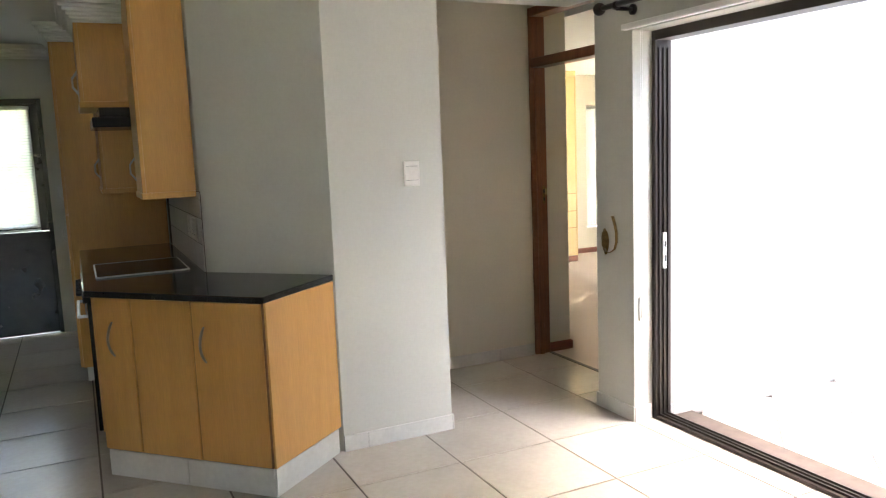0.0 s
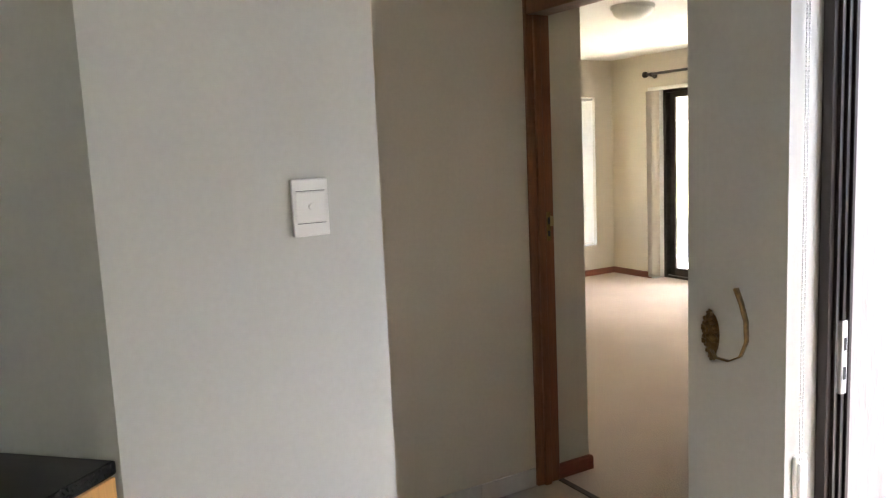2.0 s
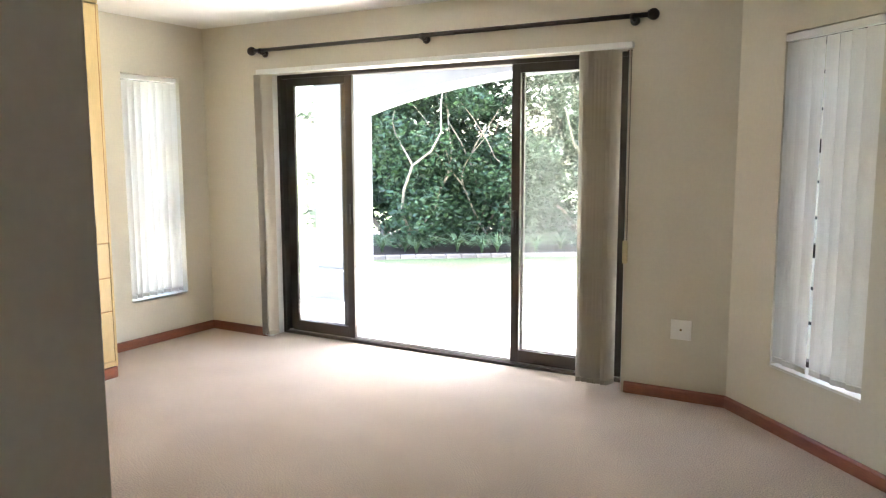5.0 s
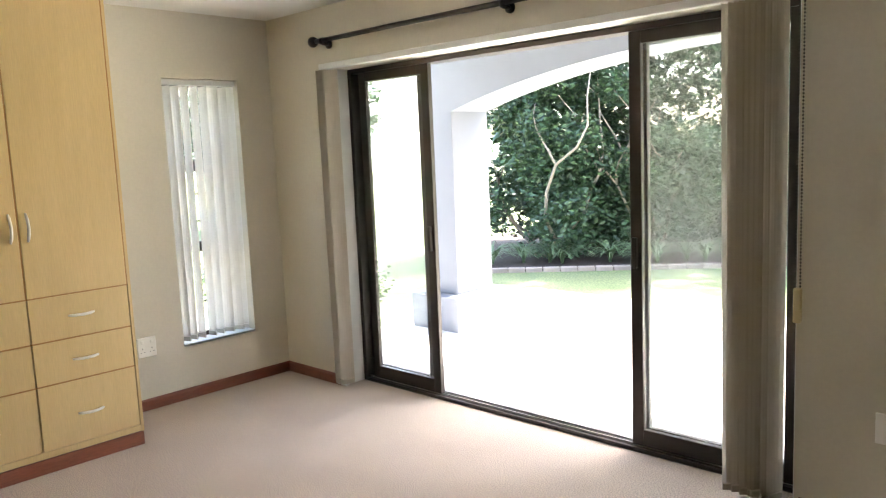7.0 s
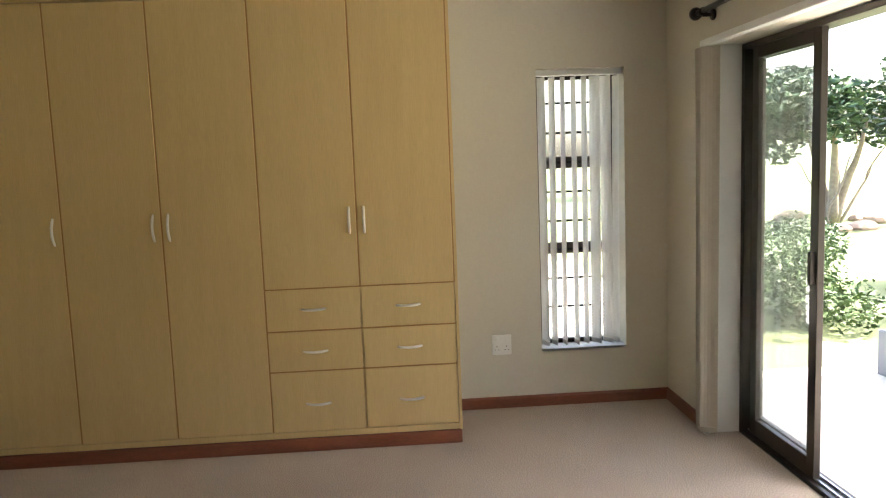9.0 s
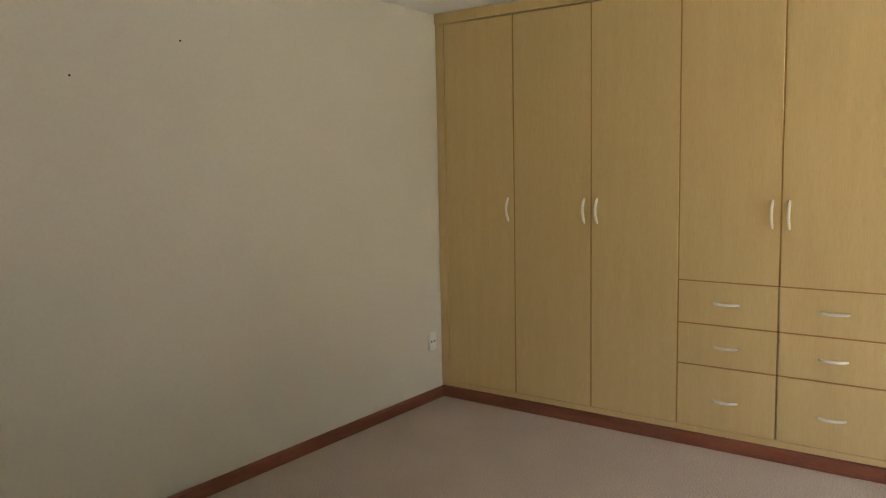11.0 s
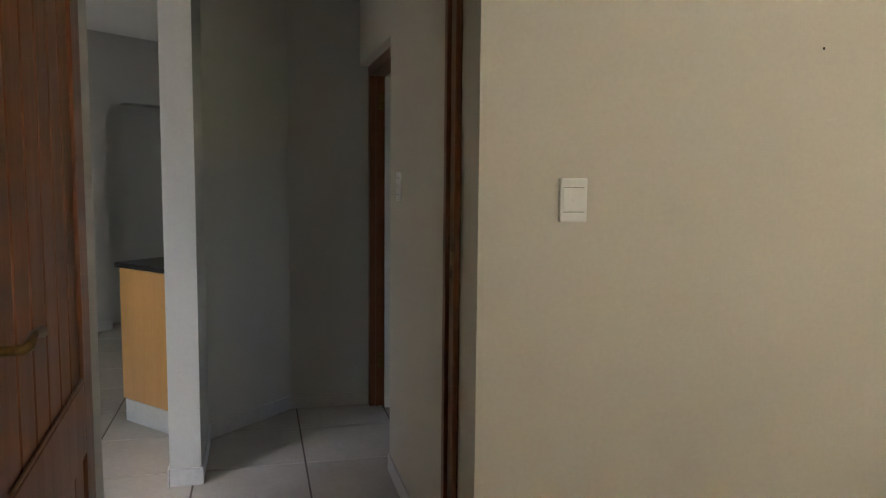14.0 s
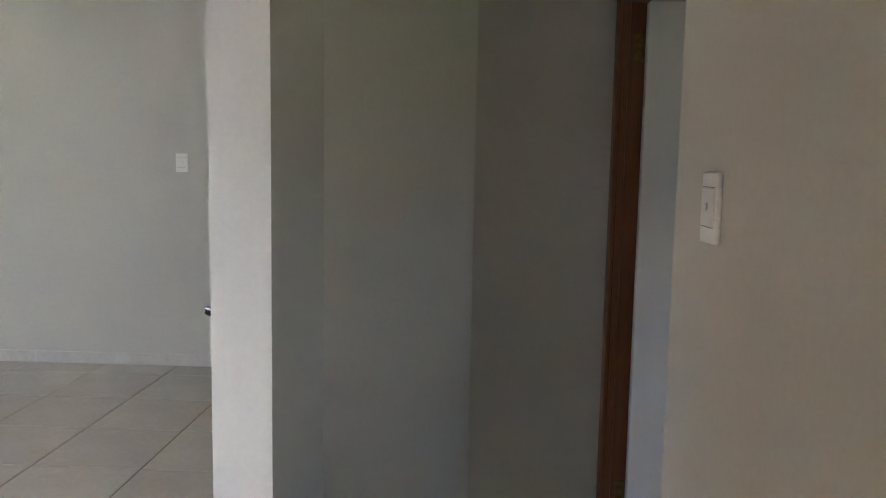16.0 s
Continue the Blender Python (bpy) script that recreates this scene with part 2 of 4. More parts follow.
# ---- the large structure ----
structure("carpet_floor", prism([(WX - 0.02, -0.2), (1.22, -0.2), (1.22, NY - 1.1), (NEX + 0.05, NY + 0.02), (SLX1, NY + 0.02), (SLX1, NY + 0.165), (SLX0, NY + 0.165), (SLX0, NY + 0.02), (WX - 0.02, NY + 0.02)], -0.12, 0.0), CARPET, "beige looped carpet over the whole bedroom floor", "carpet")
structure("wall_west", wall_panel((WX, 0.0), (WX, NY + 0.27), -0.25, 0, CZ + 0.1, [(WIN0, WIN1, 0.355, 2.06)]), WALL, "beige painted bedroom wall with a narrow window", "wall")
structure("wall_north", wall_panel((WX, NY), (NEX, NY), -0.28, 0, CZ + 0.1, [(SLX0 - WX, SLX1 - WX, -0.01, 2.085)]), WALL, "beige painted bedroom wall around the sliding door", "wall")
SLANT = 1.13 * 2 ** 0.5
structure("wall_slanted", wall_panel((NEX, NY), (1.2, NY - 1.13), -0.26, 0, CZ + 0.1, [(0.36, 0.98, 0.355, 2.06)]), WALL, "beige painted slanted bedroom wall with a window", "wall")
structure("wall_bedroom_east", box((1.2, -0.19, 0), (PIER_X - 0.002, NY - 1.1, CZ + 0.1)), WALL, "beige painted bedroom wall", "wall")
structure("wall_south", box((WX - 0.25, -0.19, 0), (0.0, 0, CZ + 0.1)), WALL, "beige painted bedroom wall beside the doorway", "wall")
structure("wall_over_door", box((0.0, -0.32, 2.52), (PASS_E, 0.0, LZ)), WALL, "painted lintel above the bedroom doorway", "wall")
structure("wall_door_side", box((PASS_E, -0.19, 0), (1.2, 0.0, CZ + 0.1)), WALL, "painted wall beside the bedroom doorway", "wall")
structure("wall_south_top", box((WX - 0.25, -0.188, CZ + 0.101), (PIER_X - 0.004, -0.001, LZ + 0.118)), WALL, "masonry between the two ceilings", "wall")
structure("ceiling_bedroom", box((WX - 0.25, 0.0, CZ), (1.45, NY + 0.28, CZ + 0.14)), CEIL, "white painted bedroom ceiling", "ceiling")

structure("door_sill", box((SLX0, NY + 0.167, -0.12), (SLX1, NY + 0.29, -0.003)), BRONZE, "dark bronze sill under the sliding door", "sill")

# passage and lobby
structure("wall_passage", box((-0.25, -1.52, 0), (0.0, -0.19, LZ)), WALL, "shaded painted passage wall", "wall")
structure("wall_over_lobby_door", box((-0.25, -2.63, 2.135), (0.0, -1.52, LZ)), WALL, "painted wall above the white door", "wall")
structure("wall_stub", prism([(STX, STS), (STX, STN), (STW, STN), (STW, -2.158), (0.44, -2.63), (KWX, -2.63), (KWX, KWY), (0.492, KWY)], 0, LZ), LIVING, "grey-green painted wall end between kitchen and passage", "wall")
structure("wall_pier", box((PASS_E, PIER_Y, 0), (PIER_X, -0.19, LZ)), LIVING, "painted pier between the doorway and the patio door", "wall")

# added lintel, above every view, that cuts the light into the passage
structure("wall_light_block", box((STW + 0.002, STN + 0.002, 2.36), (PASS_E - 0.002, PIER_Y - 0.002, LZ)), LIVING, "lintel added out of view to darken the passage", "wall")

# living room and kitchen
# the second opening is added, to bring light onto the far wall
structure("wall_living_north", wall_panel((PIER_X, PIER_Y), (6.2, PIER_Y), -0.25, 0, LZ, [(0.0, 2.42, -0.01, 2.14), (2.55, 4.66, -0.01, 2.14)]), LIVING, "painted living room wall around the patio door", "wall")
# its window opening is assumed, sized for the light it lets in
structure("wall_living_east", wall_panel((6.2, -0.35), (6.2, -6.8), -0.25, 0, LZ, [(3.95, 4.75, 0.7, 2.14)]), LIVING, "painted living room wall with an added window opening", "wall")
structure("wall_living_south", box((FWX, FWY - 0.25, 0), (6.2, FWY, LZ)), LIVING, "light grey-green painted living room wall", "wall")
structure("wall_kitchen_south", box((KWX, -7.0, 0), (1.0, -6.75, LZ)), LIVING, "painted kitchen wall", "wall")
structure("wall_kitchen_west", wall_panel((KWX, -6.75), (KWX, -2.63), -0.2, 0, LZ, [(2.342, 3.218, -0.01, 2.138)]), LIVING, "painted kitchen wall with the stable door", "wall")
structure("ceiling_living", box((KWX - 0.2, -7.0, LZ), (6.45, -0.19, LZ + 0.12)), CEIL, "white painted living room ceiling", "ceiling")
structure("grout_bed", box((KWX - 0.2, -7.0, -0.12), (6.45, -0.202, -0.004)), GROUT, "dark grout bed under the floor tiles", "floor")
structure("room_beyond_floor", box((KWX, -2.63, -0.02), (-0.25, -0.19, 0.001)), TILE, "plain floor of the room behind the white door", "floor")
structure("room_beyond_wall", wall_panel((KWX, -2.63), (KWX, -0.19), -0.2, 0, LZ, [(0.5, 0.95, 1.3, 2.0)]), WHITE, "plain wall of the room behind the white door", "wall")
# ---- bedroom ----
def bow_handle(length, upright, parent, at, name="handle"):
    """A bowed metal bar handle, on a front that faces local +x."""
    pts = []
    for k in range(9):
        u = k / 8 * 2 - 1
        s, d = u * length / 2, 0.028 * (1 - u * u) + 0.002
        pts.append((at[0] + d, at[1] + (0 if upright else s), at[2] + (s if upright else 0)))
    return part(name, tube(pts, [0.005] + [0.0075] * 7 + [0.005], 8), SATIN, parent, "pale satin metal bow handle", smooth=True)


def wardrobe():
    w = thing("wardrobe", "tall built-in pale maple wardrobe with five doors and six drawers", "wardrobe", (WARD_X, 0, 0))
    depth = WARD_X - WX
    top = 2.40
    part("carcass", box((-depth + 0.003, 0.004, 0.10), (-0.022, WARD_Y, top)), WARD, w)
    part("plinth", box((-depth + 0.003, 0.004, 0.0), (0.004, WARD_Y + 0.012, 0.075), 0.004), SKIRT_WOOD, w, "reddish-brown wooden plinth")
    part("top_rail", box((-depth + 0.003, 0.004, top + 0.001), (0.012, WARD_Y + 0.006, CZ - 0.002), 0.004), WARD, w)
    part("base_rail", box((-0.024, 0.004, 0.078), (-0.002, WARD_Y, 0.112), 0.002), WARD, w)
    part("side_panel", box((-depth + 0.003, WARD_Y + 0.001, 0.076), (-0.001, WARD_Y + 0.016, top)), WARD, w)
    part("side_filler", box((-0.03, 0.004, 0.113), (-0.002, 0.066, top)), WARD, w)
    ys = [0.068 + 0.504 * k for k in range(6)]
    for k in range(5):
        y0, y1 = ys[k] + 0.004, ys[k + 1] - 0.004
        z0 = 0.115 if k < 3 else 0.899
        d = part("door", box((-0.019, y0, z0), (0, y1, top - 0.004), 0.0025, 2), WARD, w)
        side = {0: y1 - 0.035, 1: y1 - 0.035, 2: y0 + 0.035, 3: y1 - 0.035, 4: y0 + 0.035}[k]
        bow_handle(0.14, True, d, (0, side, 1.25))
        # dark edge strip between the doors
        part("edge_strip", box((-0.021, y1, z0), (-0.003, y1 + 0.008, top - 0.004)), WARD_EDGE, w)
        if k >= 3:
            for z0, z1 in ((0.115, 0.443), (0.451, 0.664), (0.672, 0.892)):
                dr = part("drawer", box((-0.019, y0, z0), (0, y1, z1), 0.0025, 2), WARD, w)
                bow_handle(0.13, False, dr, (0, (y0 + y1) / 2, z1 - (0.175 if z0 < 0.2 else 0.108)))
    for z in (0.447, 0.668, 0.896):
        part("edge_strip", box((-0.021, ys[3] + 0.004, z - 0.004), (-0.003, ys[5], z + 0.004)), WARD_EDGE, w)


wardrobe()


def skirting(name, a, b, h=0.07, t=0.016, mat=None, label="dark reddish wooden skirting board"):
    """A bevelled skirting along the foot of a wall, to the left of the way from a to b."""
    a, b = Vector(a), Vector(b)
    d = (b - a).normalized()
    n = Vector((-d.y, d.x))
    bm = bmesh.new()
    prof = [(0, 0), (t, 0), (t, h - 0.012), (t - 0.008, h), (0, h)]
    ends = []
    for p in (a, b):
        ends.append([bm.verts.new((p.x + n.x * q, p.y + n.y * q, z)) for q, z in prof])
    m = len(prof)
    bm.faces.new(ends[0])
    bm.faces.new(ends[1][::-1])
    for k in range(m):
        bm.faces.new((ends[0][k], ends[1][k], ends[1][(k + 1) % m], ends[0][(k + 1) % m]))
    bmesh.ops.recalc_face_normals(bm, faces=list(bm.faces))
    return structure(name, bm, mat or SKIRT_WOOD, label, "skirting")


skirting("baseboard_west", (WX, NY), (WX, WARD_Y + 0.02))
skirting("baseboard_north", (SLX0 - 0.02, NY), (WX + 0.02, NY))
skirting("baseboard_north_2", (NEX, NY), (SLX1 + 0.02, NY))
skirting("baseboard_slanted", (1.2, NY - 1.13), (NEX, NY))
skirting("baseboard_south", (WARD_X, 0), (0.016, 0))
skirting("baseboard_reveal", (0.0, 0.0), (0.0, -0.19))
skirting("baseboard_east", (1.2, 0.0), (1.2, NY - 1.13))


def socket(at, rz, w=0.12, h=0.12, kind="socket", label=""):
    """A wall plate that faces local -y."""
    t = thing(kind, label, kind.replace("_", " "), at, rz)
    part("plate", box((-w / 2, -0.012, -h / 2), (w / 2, 0.0, h / 2), 0.004, 2), PLASTIC, t)
    return t


def slots(t, x, z):
    for dx, dz, sx, sz in ((0, 0.014, 0.004, 0.008), (-0.011, -0.008, 0.006, 0.004), (0.011, -0.008, 0.006, 0.004)):
        part("slot", box((x + dx - sx / 2, -0.0128, z + dz - sz / 2), (x + dx + sx / 2, -0.010, z + dz + sz / 2)), DARK, t)


def double_socket(at, rz, label):
    t = socket(at, rz, 0.12, 0.125, "wall_socket", label)
    for sx in (-0.03, 0.03):
        slots(t, sx, -0.022)
        part("rocker", box((sx - 0.009, -0.016, 0.022), (sx + 0.009, -0.011, 0.045), 0.002), PLASTIC, t)
    return t


def light_switch(at, rz, label="white light switch plate with a single rocker"):
    t = socket(at, rz, 0.088, 0.132, "light_switch", label)
    part("cover", box((-0.036, -0.0145, -0.034), (0.036, -0.0115, 0.037), 0.0015), PLASTIC, t)
    bm = bmesh.new()
    bmesh.ops.create_cone(bm, segments=20, radius1=0.0075, radius2=0.0065, depth=0.004, cap_ends=True, matrix=pose(0, -0.0162, 0.002, 90))
    part("button", bm, PLASTIC, t)
    for z in (-0.0355, 0.0385):
        part("groove", box((-0.034, -0.0126, z - 0.0006), (0.034, -0.0119, z + 0.0006)), DARK, t)
    return t


double_socket((WX, SOCK_Y, 0.40), 90, "white double wall socket beside the wardrobe")
double_socket((-0.275, 0.0, 0.30), 180, "white double wall socket low beside the doorway")
light_switch((-0.295, 0.0, 1.412), 180)
t = socket((WARD_X + 0.1, 0.0, 0.39), 180, 0.075, 0.118, "aerial_socket", "white aerial outlet plate close to the wardrobe")
for sx in (-0.015, 0.015):
    part("jack", box((sx - 0.006, -0.0145, -0.006), (sx + 0.006, -0.011, 0.006), 0.001), DARK, t)
t = socket((SOCKN_X, NY, 0.43), 0, 0.12, 0.12, "phone_outlet", "square white outlet plate beside the sliding door")
part("jack", box((-0.006, -0.0135, -0.005), (0.006, -0.011, 0.005)), BRASS, t)
for x, z in ((-1.15, 1.9), (-1.66, 2.09)):
    tagged(part("wall_plug", ball((x, 0.001, z), 0.005, (1, 0.5, 1), 8, 6), DARK), "small dark plug hole in the bedroom wall", "wall plug")

# sliding door onto the patio
FY = NY + 0.225       # the frame's middle


def frame_rect(bm, x0, x1, z0, z1, y, w, d, head=None, foot=None):
    head, foot = head or w, foot or w
    add_box(bm, (x0, y - d / 2, z0), (x0 + w, y + d / 2, z1), 0.002)
    add_box(bm, (x1 - w, y - d / 2, z0), (x1, y + d / 2, z1), 0.002)
    add_box(bm, (x0 + w, y - d / 2, z1 - head), (x1 - w, y + d / 2, z1), 0.002)
    add_box(bm, (x0 + w, y - d / 2, z0), (x1 - w, y + d / 2, z0 + foot), 0.002)


def sliding_panel(parent, x0, x1, y, knob=None):
    p = bmesh.new()
    frame_rect(p, x0, x1, 0.03, 2.055, y, 0.062, 0.032, 0.06, 0.085)
    fr = part("panel", p, BRONZE, parent, "dark bronze aluminium sliding panel")
    g = part("pane", box((x0 + 0.06, y - 0.003, 0.11), (x1 - 0.06, y + 0.003, 2.0)), DUSTY_GLASS, fr, "slightly dusty glass pane")
    g.visible_shadow = False
    if knob:
        part("latch", box((knob - 0.012, y - 0.04, 0.93), (knob + 0.012, y - 0.015, 1.08), 0.003), BRONZE, fr)


def bedroom_slider():
    s = thing("sliding_door", "open four-panel sliding glass door in dark bronze aluminium", "sliding door", (0, 0, 0), kind="")
    bm = bmesh.new()
    frame_rect(bm, SLX0, SLX1, 0.0, 2.083, FY, 0.035, 0.11, 0.03, 0.02)
    part("frame", bm, BRONZE, s)
    for dy in (-0.02, 0.02):
        part("track", box((SLX0 + 0.035, FY + dy - 0.004, 0.02), (SLX1 - 0.035, FY + dy + 0.004, 0.03)), CHROME, s)
    q = SLX0 + 0.035
    sliding_panel(s, q, M1 - 0.075, FY + 0.022)
    sliding_panel(s, q + 0.055, M1, FY - 0.022, M1 - 0.03)
    q = SLX1 - 0.035
    sliding_panel(s, M2 + 0.01, q, FY + 0.022)
    sliding_panel(s, M2, q - 0.01, FY - 0.022, M2 + 0.03)
    return s


bedroom_slider()

BLIND = material("blind_fabric", (0.53, 0.47, 0.385), 0.8, second=(0.47, 0.415, 0.335), scale=4, grain=0.1, grain_scale=150, bump=0.2, bump_scale=300, stretch=(3, 3, 1))
backlit(BLIND, (0.82, 0.76, 0.66), 0.25)
BLIND_PALE = backlit(material("pale_blind_fabric", (0.72, 0.70, 0.65), 0.8, second=(0.66, 0.64, 0.59), scale=4, grain=0.08, grain_scale=150, bump=0.2, bump_scale=300, stretch=(3, 3, 1)), (0.88, 0.86, 0.82), 0.32)


def slat_mesh(width, height, wave, mat):
    """One hanging fabric slat, slightly cupped, with its weight at the foot. It hangs down from z 0."""
    bm = bmesh.new()
    n, rows = 5, 2
    grid = []
    for k in range(n + 1):
        u = k / n - 0.5
        y = wave * (1 - 4 * u * u)
        grid.append([bm.verts.new((u * width, y, -height * r / rows)) for r in range(rows + 1)])
    for k in range(n):
        for r in range(rows):
            bm.faces.new((grid[k][r], grid[k + 1][r], grid[k + 1][r + 1], grid[k][r + 1]))
    return mesh_of(bm, "slat", mat)


def vertical_blind(label, at, rz, width, height, stacks, rail_h=0.035, mat=None):
    """A vertical blind: a white head rail and hanging slats. stacks: (first, last, count, turn) along the rail."""
    v = thing("vertical_blind", label, "blind", at, rz)
    part("head_rail", box((0, -0.045, 0), (width, 0.0, rail_h), 0.004), WHITE, v, "white aluminium head rail")
    mat = mat or BLIND_PALE
    me = slat_mesh(0.089, height, 0.013, mat)
    rnd = random.Random(7)
    for s0, s1, count, turn in stacks:
        for k in range(count):
            x = s0 + (s1 - s0) * (k + 0.5) / count
            sl = new("slat", me)
            sl.parent = v
            sl.matrix_local = pose(x, -0.022, -0.004, rnd.uniform(-0.4, 0.4), rnd.uniform(-0.3, 0.3), turn + rnd.uniform(-14, 14))
            w = part("weight", box((-0.04, -0.004, -height), (0.04, 0.004, -height + 0.03), 0.002), mat, sl)
    return v


SLW = SLX1 - SLX0
vb = vertical_blind("cream fabric vertical blind drawn to both sides of the sliding door", (SLX0 - 0.02, NY - 0.003, 2.075), 0, SLW + 0.05, 2.035,
                    [(0.0, 0.10, 8, 74), (SLW - 0.25, SLW - 0.035, 9, 52)], mat=BLIND)
bm = bmesh.new()
for dx in (0.026, 0.044):
    z = -1.15
    while z < -0.004:
        add_tube(bm, [(SLW + dx, -0.035, z - 0.005), (SLW + dx, -0.035, z), (SLW + dx, -0.035, z + 0.005)], [0.002, 0.005, 0.002], 6)
        z += 0.0135
part("chain", bm, DARK, vb, "dark beaded pull chain")
bm = bmesh.new()
for k in range(8):
    x = 0.006 + 0.0125 * k
    add_tube(bm, [(x + 0.012 * math.sin(2.1 * j_) * (1 if j_ % 2 else -1), -0.055 + 0.008 * j_, -2.045 - 0.012 * math.sin(math.pi * j_ / 6)) for j_ in range(7)], 0.0018, 5)
part("link_chain", bm, WHITE, vb, "thin white chain linking the slats' feet")
part("cord_weight", box((SLW + 0.02, -0.047, -1.27), (SLW + 0.05, -0.022, -1.13), 0.006, 2), material("cream_plastic", (0.62, 0.52, 0.30), 0.4), vb, "cream plastic cord weight")


def curtain_rod(label, x0, x1, y, z, brackets, wall_y, reach=0.012):
    r = thing("curtain_rod", label, "curtain rod", (0, 0, 0))
    part("pole", tube([(x0, y, z), (x1, y, z)], 0.0145, 14), ROD, r, smooth=True)
    for x in (x0, x1):
        s = -1 if x == x0 else 1
        part("finial", ball((x + s * 0.03, y, z), 0.034), ROD, r, smooth=True)
        part("collar", tube([(x, y, z), (x + s * 0.012, y, z)], 0.022, 14), ROD, r, smooth=True)
    for x in brackets:
        b = part("bracket", tube([(x, y, z - 0.02), (x, wall_y, z - 0.02)], 0.010, 10), ROD, r, smooth=True)
        part("cup", tube([(x - 0.012, y, z - 0.004), (x + 0.012, y, z - 0.004)], 0.021, 14), ROD, b, smooth=True)
        part("rose", tube([(x, wall_y - 0.012, z - 0.02), (x, wall_y, z - 0.02)], 0.028, 14), ROD, b, smooth=True)
    return r


curtain_rod("dark wooden curtain pole with ball finials above the sliding door", ROD0, ROD1, NY - 0.06, 2.25, (ROD0 + 0.06, (ROD0 + ROD1) / 2, ROD1 - 0.09), NY)


def tall_window(label, at, rz, w, h, blind_turn, slats, bars=True):
    """A steel window in a wall, seen from local -y; local x runs along the wall, z up from the sill. The wall's face is y = 0."""
    wn_ = thing("window", label, "window", at, rz)
    bm = bmesh.new()
    frame_rect(bm, 0, w, 0, h, 0.17, 0.04, 0.05)
    part("frame", bm, BRONZE, wn_, "dark bronze window frame")
    for k in (0.365, 0.68):
        z = h * k
        part("transom", box((0.04, 0.148, z - 0.035), (w - 0.04, 0.192, z + 0.035), 0.002), BRONZE, wn_)
    g = part("pane", box((0.035, 0.168, 0.035), (w - 0.035, 0.172, h - 0.035)), GLASS, wn_, "clear glass pane")
    g.visible_shadow = False
    if bars:
        for k in range(1, 9):
            z = h * (1 - 0.1065 * k)
            part("burglar_bar", box((0.04, 0.12, z - 0.007), (w - 0.04, 0.134, z + 0.007)), BLACK, wn_, "thin dark burglar bar")
    part("sill", box((-0.004, 0.0, -0.006), (w + 0.004, 0.145, 0.012), 0.003), WHITE, wn_, "white painted sill")
    return wn_


tall_window("tall narrow window with dark frame and burglar bars", (WX, WIN0, 0.345), 90, WIN1 - WIN0, 1.70, 0, 7)
vertical_blind("white vertical blind with opened slats in the narrow window", (WX - 0.07, WIN0 + 0.005, 2.02), 90, WIN1 - WIN0 - 0.01, 1.645, [(0.0, WIN1 - WIN0 - 0.01, 8, -72)])
S45 = (NEX + 0.36 * 0.7071, NY - 0.36 * 0.7071)
tall_window("tall narrow window in the slanted wall behind a blind", (*S45, 0.345), -45, 0.62, 1.70, 0, 7)
vertical_blind("closed cream vertical blind in the slanted wall's window", (S45[0] + 0.03, S45[1] + 0.03, 2.02), -45, 0.6, 1.645, [(0.0, 0.6, 7, 8)])

# white sheets over the sliding door's reveals, painting in the light on them
for nm, x0, x1 in (("lit_trim_west", SLX0 + 0.0005, SLX0 + 0.004), ("lit_trim_east", SLX1 - 0.004, SLX1 - 0.0005)):
    structure(nm, box((x0, NY + 0.001, 0.001), (x1, NY + 0.168, 2.083)), WHITE, "white lining that puts the light on the door's reveal into colour", "trim")
# ceiling light
cl = thing("ceiling_light", "round white glass ceiling light", "ceiling light", (-1.28, 1.57, CZ))
part("base", tube([(0, 0, 0), (0, 0, -0.025)], 0.15, 28), WHITE, cl)
part("shade", ball((0, 0, -0.025), 0.14, (1, 1, 0.55), 24, 12), WHITE, cl, "frosted white glass bowl", smooth=True)
# ---- passage: doors and frames ----
def timber_frame(name, label, parts_):
    f_ = thing(name, label, "door frame")
    for nm, a, b in parts_:
        part(nm, box(a, b, 0.004), WOOD, f_)
    return f_


DF = timber_frame("door_frame", "reddish-brown timber door frame with an open fanlight", [
    ("jamb", (0.001, -0.32, 0), (DJX, -0.192, 2.52)), ("jamb", (DEX, -0.32, 0), (PASS_E - 0.001, -0.192, 2.52)),
    ("transom", (DJX, -0.315, 2.105), (DEX, -0.2, 2.17)), ("head", (DJX, -0.32, 2.46), (DEX, -0.192, 2.52))])
part("stop", box((DJX, -0.285, 0), (DJX + 0.014, -0.25, 2.105), 0.002), WOOD, DF)
sp = part("strike_plate", box((DJX - 0.001, -0.234, 1.13), (DJX + 0.002, -0.212, 1.26), 0.0005), BRASS, DF, "tarnished brass strike plate")
part("lip", box((DJX + 0.001, -0.216, 1.195), (DJX + 0.007, -0.198, 1.24), 0.002), PALE_BRASS, sp, "worn bright brass lip")
part("latch_hole", box((DJX + 0.001, -0.229, 1.15), (DJX + 0.0028, -0.217, 1.175)), DARK, sp)
part("latch_hole", box((DJX + 0.001, -0.229, 1.205), (DJX + 0.0028, -0.217, 1.235)), DARK, sp)


